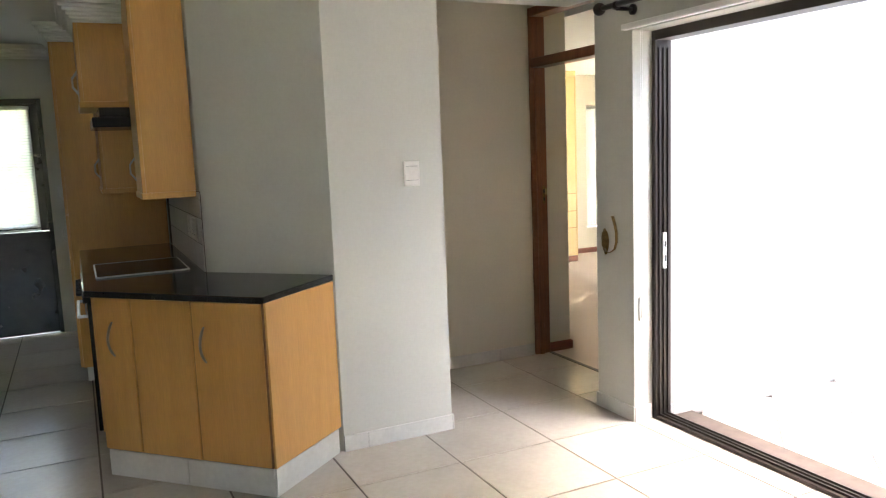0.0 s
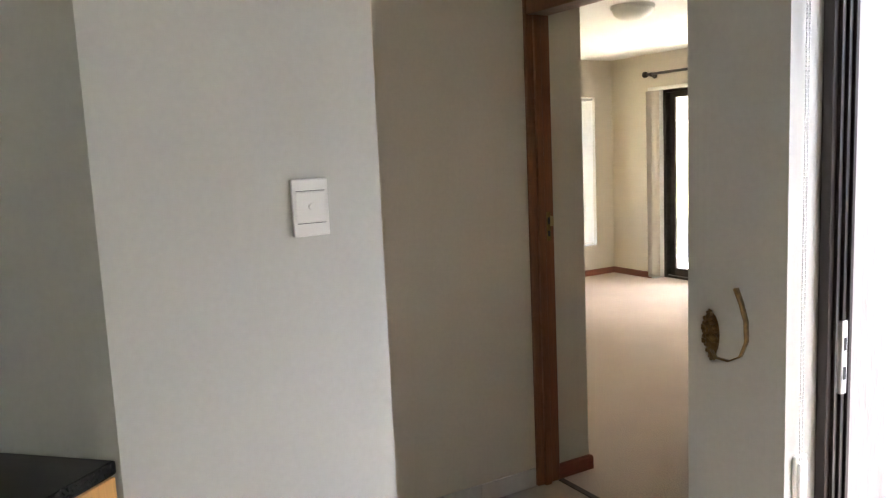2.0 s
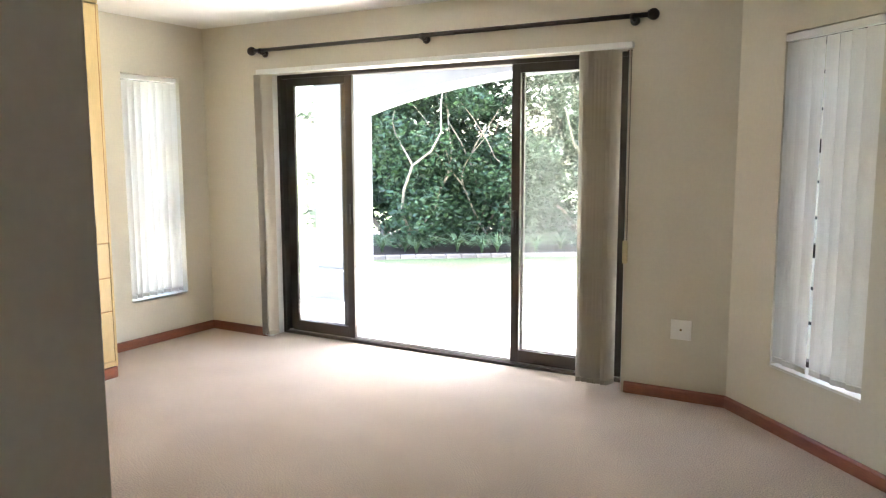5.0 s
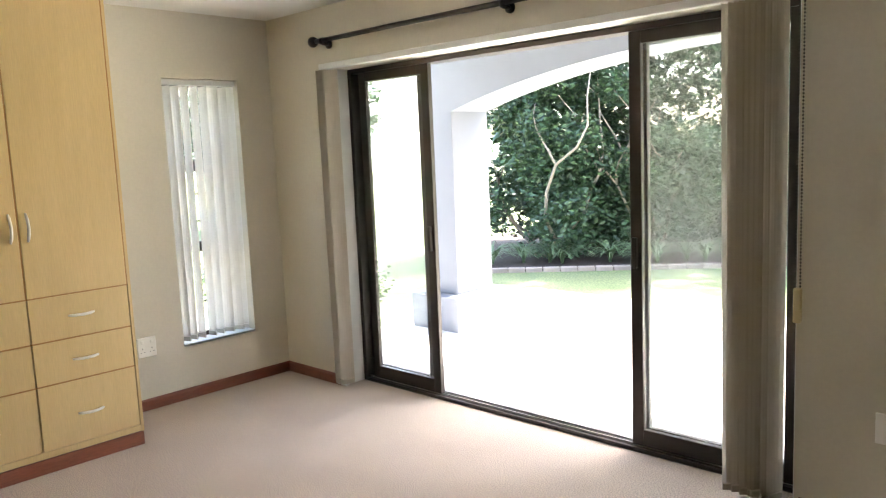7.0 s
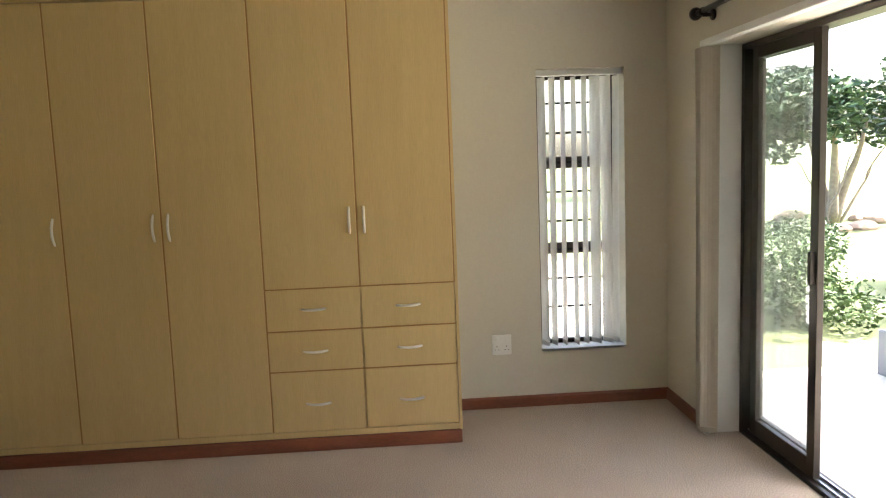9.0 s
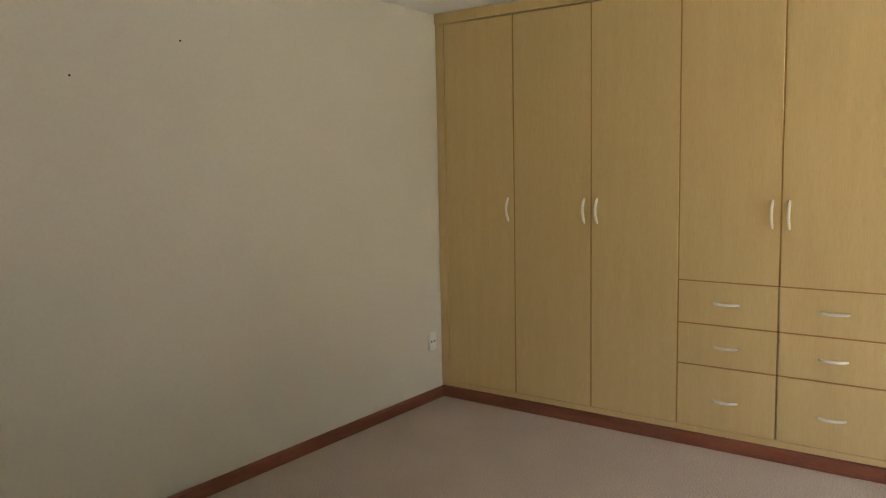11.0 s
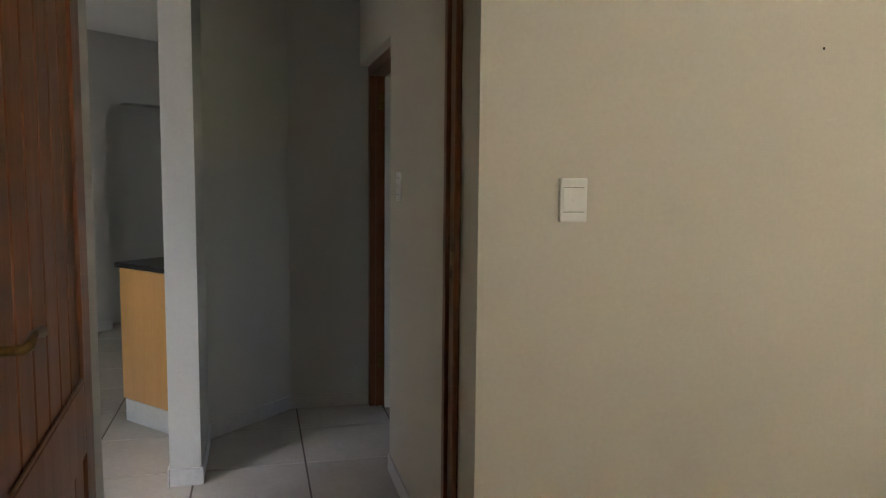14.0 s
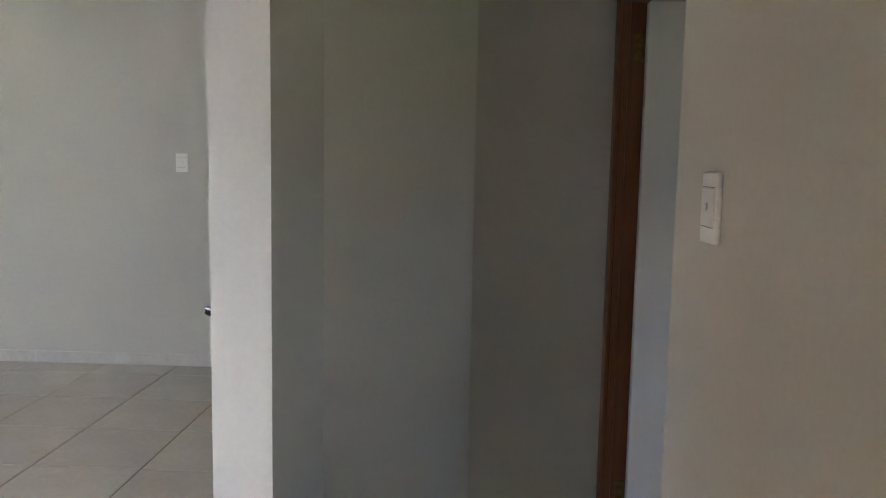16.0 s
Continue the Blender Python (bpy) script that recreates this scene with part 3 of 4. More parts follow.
def timber_leaf(name, label, at, rz, w, h):
    """A framed, ledged door leaf: it runs from its hinges along local +x, its face towards local +y."""
    d = thing(name, label, "door", at, rz)
    st, t = 0.13, 0.042
    for nm, a, b in (("stile", (0, 0, 0.008), (st, t, h)), ("stile", (w - st, 0, 0.008), (w, t, h)),
                     ("rail", (st, 0, 0.008), (w - st, t, 0.23)), ("rail", (st, 0, 0.71), (w - st, t, 0.91)), ("rail", (st, 0, h - 0.125), (w - st, t, h))):
        part(nm, box(a, b, 0.003, 2), WOOD, d)
    for z0, z1 in ((0.23, 0.71), (0.91, h - 0.125)):
        n = 6
        for k in range(n):
            x0, x1 = st + (w - 2 * st) * k / n, st + (w - 2 * st) * (k + 1) / n
            part("board", box((x0 + 0.0012, 0.010, z0), (x1 - 0.0012, t - 0.010, z1), 0.008, 2), WOOD, d)
        for y0, y1 in ((0.0, 0.010), (t - 0.010, t)):
            part("bead", box((st, y0 + 0.002, z0), (w - st, y1 - 0.001, z0 + 0.012), 0.003), WOOD, d)
    for y, s in ((t, 1), (0.0, -1)):
        pl = part("handle_plate", box((w - 0.078, y - 0.001, 1.05), (w - 0.04, y + s * 0.006, 1.27), 0.003), BRASS, d, "antique brass handle plate")
        part("lever", tube([(w - 0.059, y, 1.195), (w - 0.059, y + s * 0.045, 1.195), (w - 0.075, y + s * 0.052, 1.198), (w - 0.12, y + s * 0.05, 1.208), (w - 0.18, y + s * 0.05, 1.2)], [0.009, 0.009, 0.010, 0.008, 0.011], 10), BRASS, pl, smooth=True)
    for z in (0.2, 1.75):
        part("hinge", tube([(-0.004, t * 0.5 - 0.02, z), (-0.004, t * 0.5 - 0.02, z + 0.1)], 0.007, 10), BRASS, d)
    return d


timber_leaf("bedroom_door", "open reddish-brown boarded timber door with brass lever handle", (DEX - 0.004, -0.185, 0.004), LEAF_TURN, 1.06, 2.095)

# the white door off the lobby
LF = timber_frame("lobby_door_frame", "dark reddish timber door frame in the lobby", [
    ("jamb", (-0.155, -2.628, 0), (-0.05, -2.575, 2.135)), ("jamb", (-0.155, -1.61, 0), (-0.05, -1.522, 2.135)), ("head", (-0.155, -2.575, 2.07), (-0.05, -1.61, 2.135))])
part("stop", box((-0.105, -2.575, 0), (-0.09, -2.562, 2.07)), WOOD, LF)
part("bead", box((-0.066, -2.575, 0), (-0.052, -2.567, 2.07), 0.002), WOOD, LF)
wd = thing("white_door", "open white painted flush door off the lobby", "door", (-0.14, -2.545, 0.006), 178)
part("leaf", box((0.0, -0.04, 0), (0.85, 0.0, 2.055), 0.002), WHITE, wd)
for z in (0.25, 1.86):
    h_ = part("hinge", tube([(-0.012, -0.006, z), (-0.012, -0.006, z + 0.1)], 0.006, 10), BRASS, wd, "brass butt hinge")
    part("hinge_leaf", box((-0.04, -0.013, z), (-0.012, -0.011, z + 0.1)), BRASS, h_)
    part("hinge_leaf", box((-0.012, 0.0005, z), (0.02, 0.0025, z + 0.1)), BRASS, h_)

light_switch((0.0, -1.25, 1.425), 90)
light_switch((STX, -1.714, 1.44), 90, "white light switch plate on the wall end")
light_switch((2.505, FWY, 1.478), 180, "white light switch plate on the living room wall")

# brass tie-back on the pier
hk = thing("curtain_tieback", "antique brass curtain tie-back with a cast rosette", "tie-back", (HOOKX, PIER_Y, HOOKZ))
bm = bmesh.new()
rr = random.Random(21)
for cx, cz, size in ((0.0, 0.0, 0.026), (-0.004, 0.038, 0.022), (0.006, -0.036, 0.023), (-0.016, 0.018, 0.016), (0.016, 0.016, 0.016), (-0.014, -0.02, 0.016), (0.017, -0.016, 0.016), (0.0, 0.062, 0.014), (0.008, -0.06, 0.015)):
    for k in range(7):
        a = 2 * math.pi * k / 7 + rr.uniform(-0.2, 0.2)
        m = Matrix.Translation((cx + size * 0.5 * math.cos(a), -0.009 - size * 0.25, cz + size * 0.5 * math.sin(a))) @ Matrix.Rotation(-a, 4, "Y") @ Matrix.Diagonal((size * 0.52, size * 0.3, size * 0.34, 1))
        bmesh.ops.create_icosphere(bm, subdivisions=2, radius=1, matrix=m)
    bmesh.ops.create_icosphere(bm, subdivisions=2, radius=1, matrix=Matrix.Translation((cx, -0.011 - size * 0.45, cz)) @ Matrix.Diagonal((size * 0.24, size * 0.24, size * 0.24, 1)))
part("rosette", bm, BRASS, hk, "cast brass flower rosette", smooth=True)
part("back_plate", ball((0, -0.004, 0), 0.03, (0.9, 0.16, 2.1), 18, 10), BRASS, hk, smooth=True)
bend = [(0.0, -0.012, -0.034), (0.045, -0.04, -0.052), (0.095, -0.047, -0.05), (0.135, -0.05, -0.028), (0.153, -0.05, 0.015), (0.15, -0.049, 0.07), (0.134, -0.047, 0.115), (0.114, -0.045, 0.155)]
bm = bmesh.new()
rings = []
for k, p in enumerate(bend):
    q = (Vector(bend[min(k + 1, 7)]) - Vector(bend[max(k - 1, 0)])).normalized()
    o_, w_ = q.cross(Vector((0, 1, 0))).normalized() * 0.002, Vector((0, 1, 0)) * (0.005 + 0.0007 * k)
    rings.append([bm.verts.new(Vector(p) + u_) for u_ in (o_ + w_, o_ - w_, -o_ - w_, -o_ + w_)])
for r0, r1 in zip(rings, rings[1:]):
    for k in range(4):
        bm.faces.new((r0[k], r0[(k + 1) % 4], r1[(k + 1) % 4], r1[k]))
bm.faces.new(rings[0][::-1])
bm.faces.new(rings[-1])
bmesh.ops.recalc_face_normals(bm, faces=list(bm.faces))
part("arm", bm, BRASS, hk, "flat curved brass arm", smooth=True)

# ---- living room patio door ----
PX0, PX1, PY = 1.49, 3.906, -0.425


def patio_slider():
    s = thing("patio_door", "open wide sliding glass door in dark aluminium", "sliding door")
    bm = bmesh.new()
    frame_rect(bm, PX0, PX1, 0.0, 2.14, PY, 0.03, 0.11, 0.05, 0.018)
    part("frame", bm, BRONZE, s)
    for dy in (-0.03, 0.0, 0.03):
        part("track", box((PX0 + 0.03, PY + dy - 0.004, 0.018), (PX1 - 0.03, PY + dy + 0.004, 0.03)), BRONZE, s)
        part("jamb_rib", box((PX0 + 0.03, PY + dy - 0.005, 0.03), (PX0 + 0.04, PY + dy + 0.005, 2.05)), BRONZE, s)
    lp = part("lock_keep", box((PX0 + 0.03, PY - 0.012, 0.86), (PX0 + 0.045, PY + 0.012, 1.06), 0.002), WHITE, s, "white lock keep on the jamb")
    for z in (0.9, 0.98):
        part("lock_slot", box((PX0 + 0.044, PY - 0.005, z), (PX0 + 0.0465, PY + 0.005, z + 0.035)), DARK, lp)
    for x0, x1, y in ((2.9, 3.872, 0.022), (2.88, 3.85, -0.022)):
        p = bmesh.new()
        frame_rect(p, x0, x1, 0.03, 2.05, PY + y, 0.062, 0.032, 0.06, 0.085)
        fr = part("panel", p, BRONZE, s)
        g = part("pane", box((x0 + 0.06, PY + y - 0.003, 0.11), (x1 - 0.06, PY + y + 0.003, 2.09)), GLASS, fr)
        g.visible_shadow = False


patio_slider()
# added window, out of view, that brightens the far living room wall
lw = thing("added_north_window", "wide glazed window added out of view to light the living room", "window")
bm = bmesh.new()
frame_rect(bm, 4.04, 6.146, 0.0, 2.138, PY, 0.05, 0.06)
add_box(bm, (5.03, PY - 0.03, 0.05), (5.085, PY + 0.03, 2.088), 0.002)
part("frame", bm, BRONZE, lw)
for x in (4.09, 5.085):
    g = part("pane", box((x, PY - 0.003, 0.05), (x + (0.94 if x < 5 else 1.01), PY + 0.003, 2.088)), GLASS, lw)
    g.visible_shadow = False
# assumed window, never in view, added as a light source
ew = thing("added_side_window", "side window added out of view to light the living room", "window", (6.3, -5.1, 0.7))
bm = bmesh.new()
for a_, b_ in (((0, 0.002, 0), (0.05, 0.048, 1.438)), ((0, 0.752, 0), (0.05, 0.798, 1.438)), ((0, 0.048, 0), (0.05, 0.752, 0.05)), ((0, 0.048, 1.39), (0.05, 0.752, 1.438))):
    add_box(bm, a_, b_, 0.002)
part("frame", bm, BRONZE, ew)
g = part("pane", box((0.022, 0.048, 0.05), (0.027, 0.752, 1.39)), GLASS, ew)
g.visible_shadow = False
tagged(part("blind_track", box((1.44, -0.645, 2.145), (4.02, -0.607, 2.175), 0.004), WHITE), "white blind track above the patio door", "blind track")
curtain_rod("dark curtain pole with ball finial above the patio door", 1.39, 4.05, -0.72, 2.265, (1.5, 2.75, 3.95), PIER_Y)
def bead_chain(bm, x, y, z0, z1, r=0.0028, step=0.0115):
    """Two strands of beads that hang side by side."""
    for dy in (-0.006, 0.006):
        add_tube(bm, [(x, y + dy, z0), (x, y + dy, z1)], 0.0011, 5)
        z = z0
        while z < z1:
            add_tube(bm, [(x, y + dy, z - r), (x, y + dy, z - r * 0.5), (x, y + dy, z + r * 0.5), (x, y + dy, z + r)], [r * 0.3, r, r, r * 0.3], 5)
            z += step
    return bm


tagged(part("blind_chain", bead_chain(bmesh.new(), PIER_X + 0.016, -0.56, 0.70, 2.145), WHITE), "white beaded blind chain hanging beside the patio door", "chain")
# white box at the foot of the blind chain, taken as its tensioner
bp = socket((PIER_X, -0.55, 0.64), 90, 0.05, 0.13, "bell_box", "small white box low on the door reveal")
part("cover", box((-0.018, -0.02, -0.05), (0.018, -0.011, 0.05), 0.004), PLASTIC, bp)

# ---- kitchen ----
STEEL_DARK = material("dull_steel", (0.34, 0.31, 0.27), 0.35, 1.0, second=(0.28, 0.26, 0.23), scale=40)
KC = Vector((1.41, -2.625))           # front corner of the end panel
KD = Vector((-0.7071, -0.69)).normalized()    # along the slanted fronts
KN = Vector((-KD.y, KD.x))       # out of the slanted fronts


def slab_between(p, q, z0, z1, out, thick, bevel=0.003):
    """A board that stands from p to q, thick along out."""
    p, q, o = Vector(p), Vector(q), Vector(out) * thick
    return prism([tuple(p), tuple(q), tuple(q + o), tuple(p + o)], z0, z1, bevel)


E1 = KC + KD * 0.965
CAB_EDGE_GAP = material("cabinet_edge_gap", (0.20, 0.085, 0.025), 0.5, scale=12)
base = thing("corner_base_cabinet", "angled base cabinet with orange-yellow doors at the counter's end", "cabinet")
part("body", prism([(1.038, -2.185), (0.51, -2.725), (0.45, -3.29), tuple(E1 - KN * 0.02), tuple(KC - KN * 0.02 + KD * 0.02)], 0.135, 0.915), OAK, base)
pd = (KC - Vector((1.0, -2.318))).normalized()
part("end_panel", slab_between((1.04, -2.19), KC + Vector((-0.006, 0.0065)), 0.14, 0.915, (0.7071, 0.69), 0.018, 0.002), OAK, base, "plain yellow end panel")
part("corner_edge", slab_between(KC + Vector((-0.0055, 0.006)), KC + Vector((0.0, 0.0005)), 0.145, 0.912, (0.7071, 0.69), 0.008, 0.0), CAB_EDGE_GAP, base, "brown edge strip")
s = 0.0
for w, hs in ((0.385, 1), (0.35, 0), (0.23, 1)):
    p, q = KC + KD * (s + 0.0045), KC + KD * (s + w - 0.0045)
    d = part("door", slab_between(p, q, 0.145, 0.91, KN, -0.019, 0.003), OAK, base)
    # one brown strip for the door's edge and the shade in the gap
    part("edge_strip", slab_between(q - KN * 0.016, q + KD * 0.009 - KN * 0.016, 0.145, 0.91, KN, 0.006, 0.0), CAB_EDGE_GAP, base, "brown door edge with the gap's shade painted in")
    if hs:
        c = p + KD * (w - (0.075 if w > 0.3 else 0.12))
        pts = []
        for k in range(9):
            u = k / 8 * 2 - 1
            e = c + KN * (0.036 * (1 - u * u) + 0.002)
            pts.append((e.x, e.y, 0.71 + u * 0.085))
        part("handle", tube(pts, [0.004] + [0.0062] * 7 + [0.004], 8), STEEL_DARK, d, "brushed steel bow handle", smooth=True)
    s += w
kick = part("plinth", prism([(1.036, -2.2), (0.55, -2.722), (0.45, -3.26), tuple(E1 - KN * 0.03), tuple(KC - KN * 0.03)], 0.0, 0.134), GROUT, base)
for a_, b_ in ((0.0, 0.48), (0.484, 0.96)):
    part("plinth_tile", slab_between(KC + KD * a_ - KN * 0.024, KC + KD * b_ - KN * 0.024, 0.0, 0.132, KN, 0.01, 0.001), SKIRT_TILE, base, "pale tiled plinth")
part("plinth_tile", slab_between((1.044, -2.2), KC - KN * 0.02, 0.0, 0.132, (0.7071, 0.69), 0.01, 0.001), SKIRT_TILE, base, "pale tiled plinth")

stove = thing("oven", "built-in black oven with a steel-trimmed hob", "oven", (0.08, -3.32, 0))
part("front", box((-0.29, -0.0, 0.12), (0.29, 0.03, 0.82), 0.004), BLACK, stove)
part("control_panel", box((-0.29, -0.02, 0.825), (0.29, 0.03, 0.915), 0.004), BLACK, stove)
part("body", box((-0.28, 0.032, 0.12), (0.28, 0.55, 0.915)), BLACK, stove)
part("door_handle", tube([(-0.25, 0, 0.75), (-0.25, -0.045, 0.75), (0.25, -0.045, 0.75), (0.25, 0, 0.75)], 0.009, 10), CHROME, stove, "steel bar handle")
for x in (-0.2, -0.1, 0.0, 0.1, 0.2):
    part("knob", tube([(x, -0.02, 0.872), (x, -0.048, 0.872)], [0.02, 0.016], 14), BLACK, stove)
hob = tagged(part("hob", box((-0.2, -3.26, 0.9485), (0.36, -2.79, 0.956), 0.003), BLACK), "black glass hob set in the worktop", "hob")
part("trim", tube([(-0.2, -3.262, 0.953), (0.36, -3.262, 0.953), (0.36, -2.788, 0.953), (-0.2, -2.788, 0.953), (-0.2, -3.262, 0.953)], 0.005, 8), CHROME, hob, "thin steel hob trim")
for nm, x0, x1 in (("base_cabinet", -0.8, -0.225), ("base_cabinet", -1.16, -0.803), ("base_cabinet", 0.375, 0.44)):
    c = thing(nm, "orange-yellow kitchen base cabinet under the black worktop", "cabinet", ((x0 + x1) / 2, -3.30, 0), group="kitchen base cabinets")
    h2 = (x1 - x0) / 2
    part("body", box((-h2, 0.02, 0.13), (h2, 0.54, 0.915)), OAK, c)
    part("plinth", box((-h2, 0.04, 0), (h2, 0.5, 0.129)), SKIRT_TILE, c)
    d = part("door", box((-h2 + 0.002, 0.0, 0.135), (h2 - 0.002, 0.019, 0.912), 0.002), OAK, c)
    if h2 > 0.1:
        part("handle", tube([(h2 - 0.04, 0.002, 0.62), (h2 - 0.04, -0.028, 0.66), (h2 - 0.04, -0.028, 0.71), (h2 - 0.04, 0.002, 0.75)], 0.005, 8), CHROME, d)
tagged(part("worktop", prism([(1.045, -2.172), (0.495, -2.723), (-1.16, -2.723), (-1.16, -3.335), (0.72, -3.335), tuple(E1 + KN * 0.028 - KD * 0.03), tuple(KC + KN * 0.028 + Vector((0.02, 0.02)))], 0.917, 0.948, 0.006), GRANITE), "polished black granite worktop with an angled end", "worktop")

UY = -3.0


def crown(x0, x1, y0, y1, z):
    """A stepped and coved crown moulding that flares over a cabinet's front and sides."""
    bm = bmesh.new()
    for out, up, h in ((0.008, 0.0, 0.016), (0.016, 0.016, 0.018), (0.03, 0.034, 0.02), (0.048, 0.054, 0.02), (0.068, 0.074, 0.018), (0.082, 0.092, 0.028)):
        add_box(bm, (x0 - out, y0 - out, z + up), (x1 + out, y1, z + up + h - 0.0004), 0.004, 2)
    return bm


for label, x0, x1, z0, z1, y in (("orange-yellow wall cabinet at the end of the run", 0.03, 0.43, 1.39, 2.46, UY), ("shorter wall cabinet above the cooker hood", -0.57, 0.027, 1.9, 2.325, UY - 0.25), ("orange-yellow wall cabinet beyond the hood", -1.155, -0.573, 1.39, 2.325, UY - 0.16)):
    c = thing("wall_cabinet", label, "cabinet", ((x0 + x1) / 2, y, z0), group="kitchen wall cabinets")
    h2, hh, dep = (x1 - x0) / 2, z1 - z0, KWY - 0.007 - y
    part("body", box((-h2, 0.02, 0.0), (h2, dep, hh)), OAK, c)
    n = 1 if h2 < 0.25 else 2
    for k in range(n):
        a_ = -h2 + 2 * h2 * k / n + 0.002
        b_ = -h2 + 2 * h2 * (k + 1) / n - 0.002
        d = part("door", box((a_, 0.0, 0.0), (b_, 0.019, hh), 0.002), OAK, c)
        hx = a_ + 0.04 if k == n - 1 else b_ - 0.04
        part("handle", tube([(hx, 0.002, 0.06), (hx, -0.028, 0.1), (hx, -0.028, 0.15), (hx, 0.002, 0.19)], 0.005, 8), CHROME, d, "brushed steel bow handle")
    part("light_rail", box((-h2, -0.006, -0.035), (h2 + 0.004, dep, -0.001), 0.004), OAK, c)
    cor = crown(-h2, h2, 0.0, dep, hh + 0.001)
    part("cornice", cor, WHITE, c, "white moulded cornice")
hood = thing("cooker_hood", "black cooker hood under a wall cabinet", "cooker hood", (-0.27, UY, 1.755))
part("canopy", prism([(-0.298, -0.16), (0.295, -0.16), (0.295, 0.273), (-0.298, 0.273)], 0.06, 0.135, 0.006), BLACK, hood)
part("visor", prism([(-0.298, -0.2), (0.295, -0.2), (0.295, 0.05), (-0.298, 0.05)], 0.0, 0.058, 0.006), BLACK, hood)
tall = thing("tall_cabinet", "tall orange-brown pantry cabinet at the end of the worktop", "cabinet", (-1.45, -3.40, 0))
part("body", box((-0.285, 0.02, 0.1), (0.285, 0.67, 2.38)), OAK, tall)
part("plinth", box((-0.285, 0.04, 0), (0.285, 0.5, 0.099)), SKIRT_TILE, tall)
for z0, z1 in ((0.105, 1.2), (1.204, 2.38)):
    d = part("door", box((-0.283, 0, z0), (0.283, 0.019, z1), 0.002), OAK, tall)
    part("handle", tube([(0.23, 0.002, 1.3 if z0 > 1 else 1.0), (0.23, -0.028, 1.34 if z0 > 1 else 1.04), (0.23, -0.028, 1.39 if z0 > 1 else 1.09), (0.23, 0.002, 1.43 if z0 > 1 else 1.13)], 0.005, 8), CHROME, d)
part("cornice", crown(-0.285, 0.285, 0.0, 0.66, 2.381), WHITE, tall, "white moulded cornice")

# splashback tiles
sb = structure("splashback", box((-1.16, KWY - 0.0035, 0.95), (0.53, KWY - 0.0005, 1.385)), GROUT, "grout behind the pale splashback tiles", "splashback")
me = mesh_of(box((-0.073, 0, -0.0705), (0.073, -0.006, 0.0705), 0.002), "tile", SKIRT_TILE)
for i in range(10):
    for j in range(3):
        o = new("tile", me)
        o.parent = sb
        o.matrix_local = pose(0.45 - 0.15 * i, KWY - 0.0035, 1.022 + 0.145 * j)
for x in (0.12, 0.3):
    double_socket((x, KWY - 0.01, 1.17), 0, "white double wall socket on the splashback")

# stable door with a venetian blind
KX = KWX
sd = thing("stable_door", "black stable door with a blind over its glazed top", "door", (KX, -3.97, 0))
part("frame", box((-0.1, -0.44, 0), (-0.02, -0.40, 2.14), 0.003), BLACK, sd)
part("frame", box((-0.1, 0.40, 0), (-0.02, 0.44, 2.14), 0.003), BLACK, sd)
part("head", box((-0.1, -0.40, 2.09), (-0.02, 0.40, 2.14), 0.003), BLACK, sd)
part("lower_leaf", box((-0.085, -0.40, 0.01), (-0.04, 0.40, 0.95), 0.003), BLACK, sd)
bm = bmesh.new()
for a_, b_ in (((-0.085, -0.40, 0.955), (-0.04, -0.31, 2.09)), ((-0.085, 0.31, 0.955), (-0.04, 0.40, 2.09)), ((-0.085, -0.31, 0.955), (-0.04, 0.31, 1.01)), ((-0.085, -0.31, 2.04), (-0.04, 0.31, 2.09))):
    add_box(bm, a_, b_, 0.003)
ul = part("upper_leaf", bm, BLACK, sd)
g = part("pane", box((-0.066, -0.31, 1.01), (-0.06, 0.31, 2.04)), GLASS, ul)
g.visible_shadow = False
vbl = thing("venetian_blind", "white venetian blind over the stable door's window", "blind", (KX - 0.03, -3.97, 2.04))
part("head_rail", box((0, -0.34, 0), (0.03, 0.34, 0.03), 0.003), WHITE, vbl)
me = mesh_of(box((-0.012, -0.335, -0.0006), (0.012, 0.335, 0.0006)), "slat", SLAT_WHITE)
for k in range(42):
    o = new("slat", me)
    o.parent = vbl
    o.matrix_local = pose(0.015, 0, -0.015 - 0.025 * k, 0, 76, 0)
part("bottom_rail", box((0.003, -0.335, -1.085), (0.027, 0.335, -1.065), 0.003), WHITE, vbl)
light_switch((KX, -3.36, 1.42), 90, "white light switch plate by the stable door")
cor = bmesh.new()
for out, lo, hi in ((0.02, 2.476, 2.50), (0.04, 2.50, 2.525), (0.065, 2.525, 2.553), (0.095, 2.553, 2.599)):
    add_box(cor, (KWX + 0.002, -6.74, lo), (KWX + out, KWY - 0.01, hi - 0.0004), 0.006, 2)
structure("cornice", cor, WHITE, "white moulded ceiling cornice", "cornice")
structure("ceiling_kitchen", box((KWX + 0.001, -6.74, 2.6), (-0.2, KWY - 0.002, LZ - 0.002)), CEIL, "white lowered kitchen ceiling", "ceiling")

# living room: diagonal wall with an arched recess
A45 = 0.7071


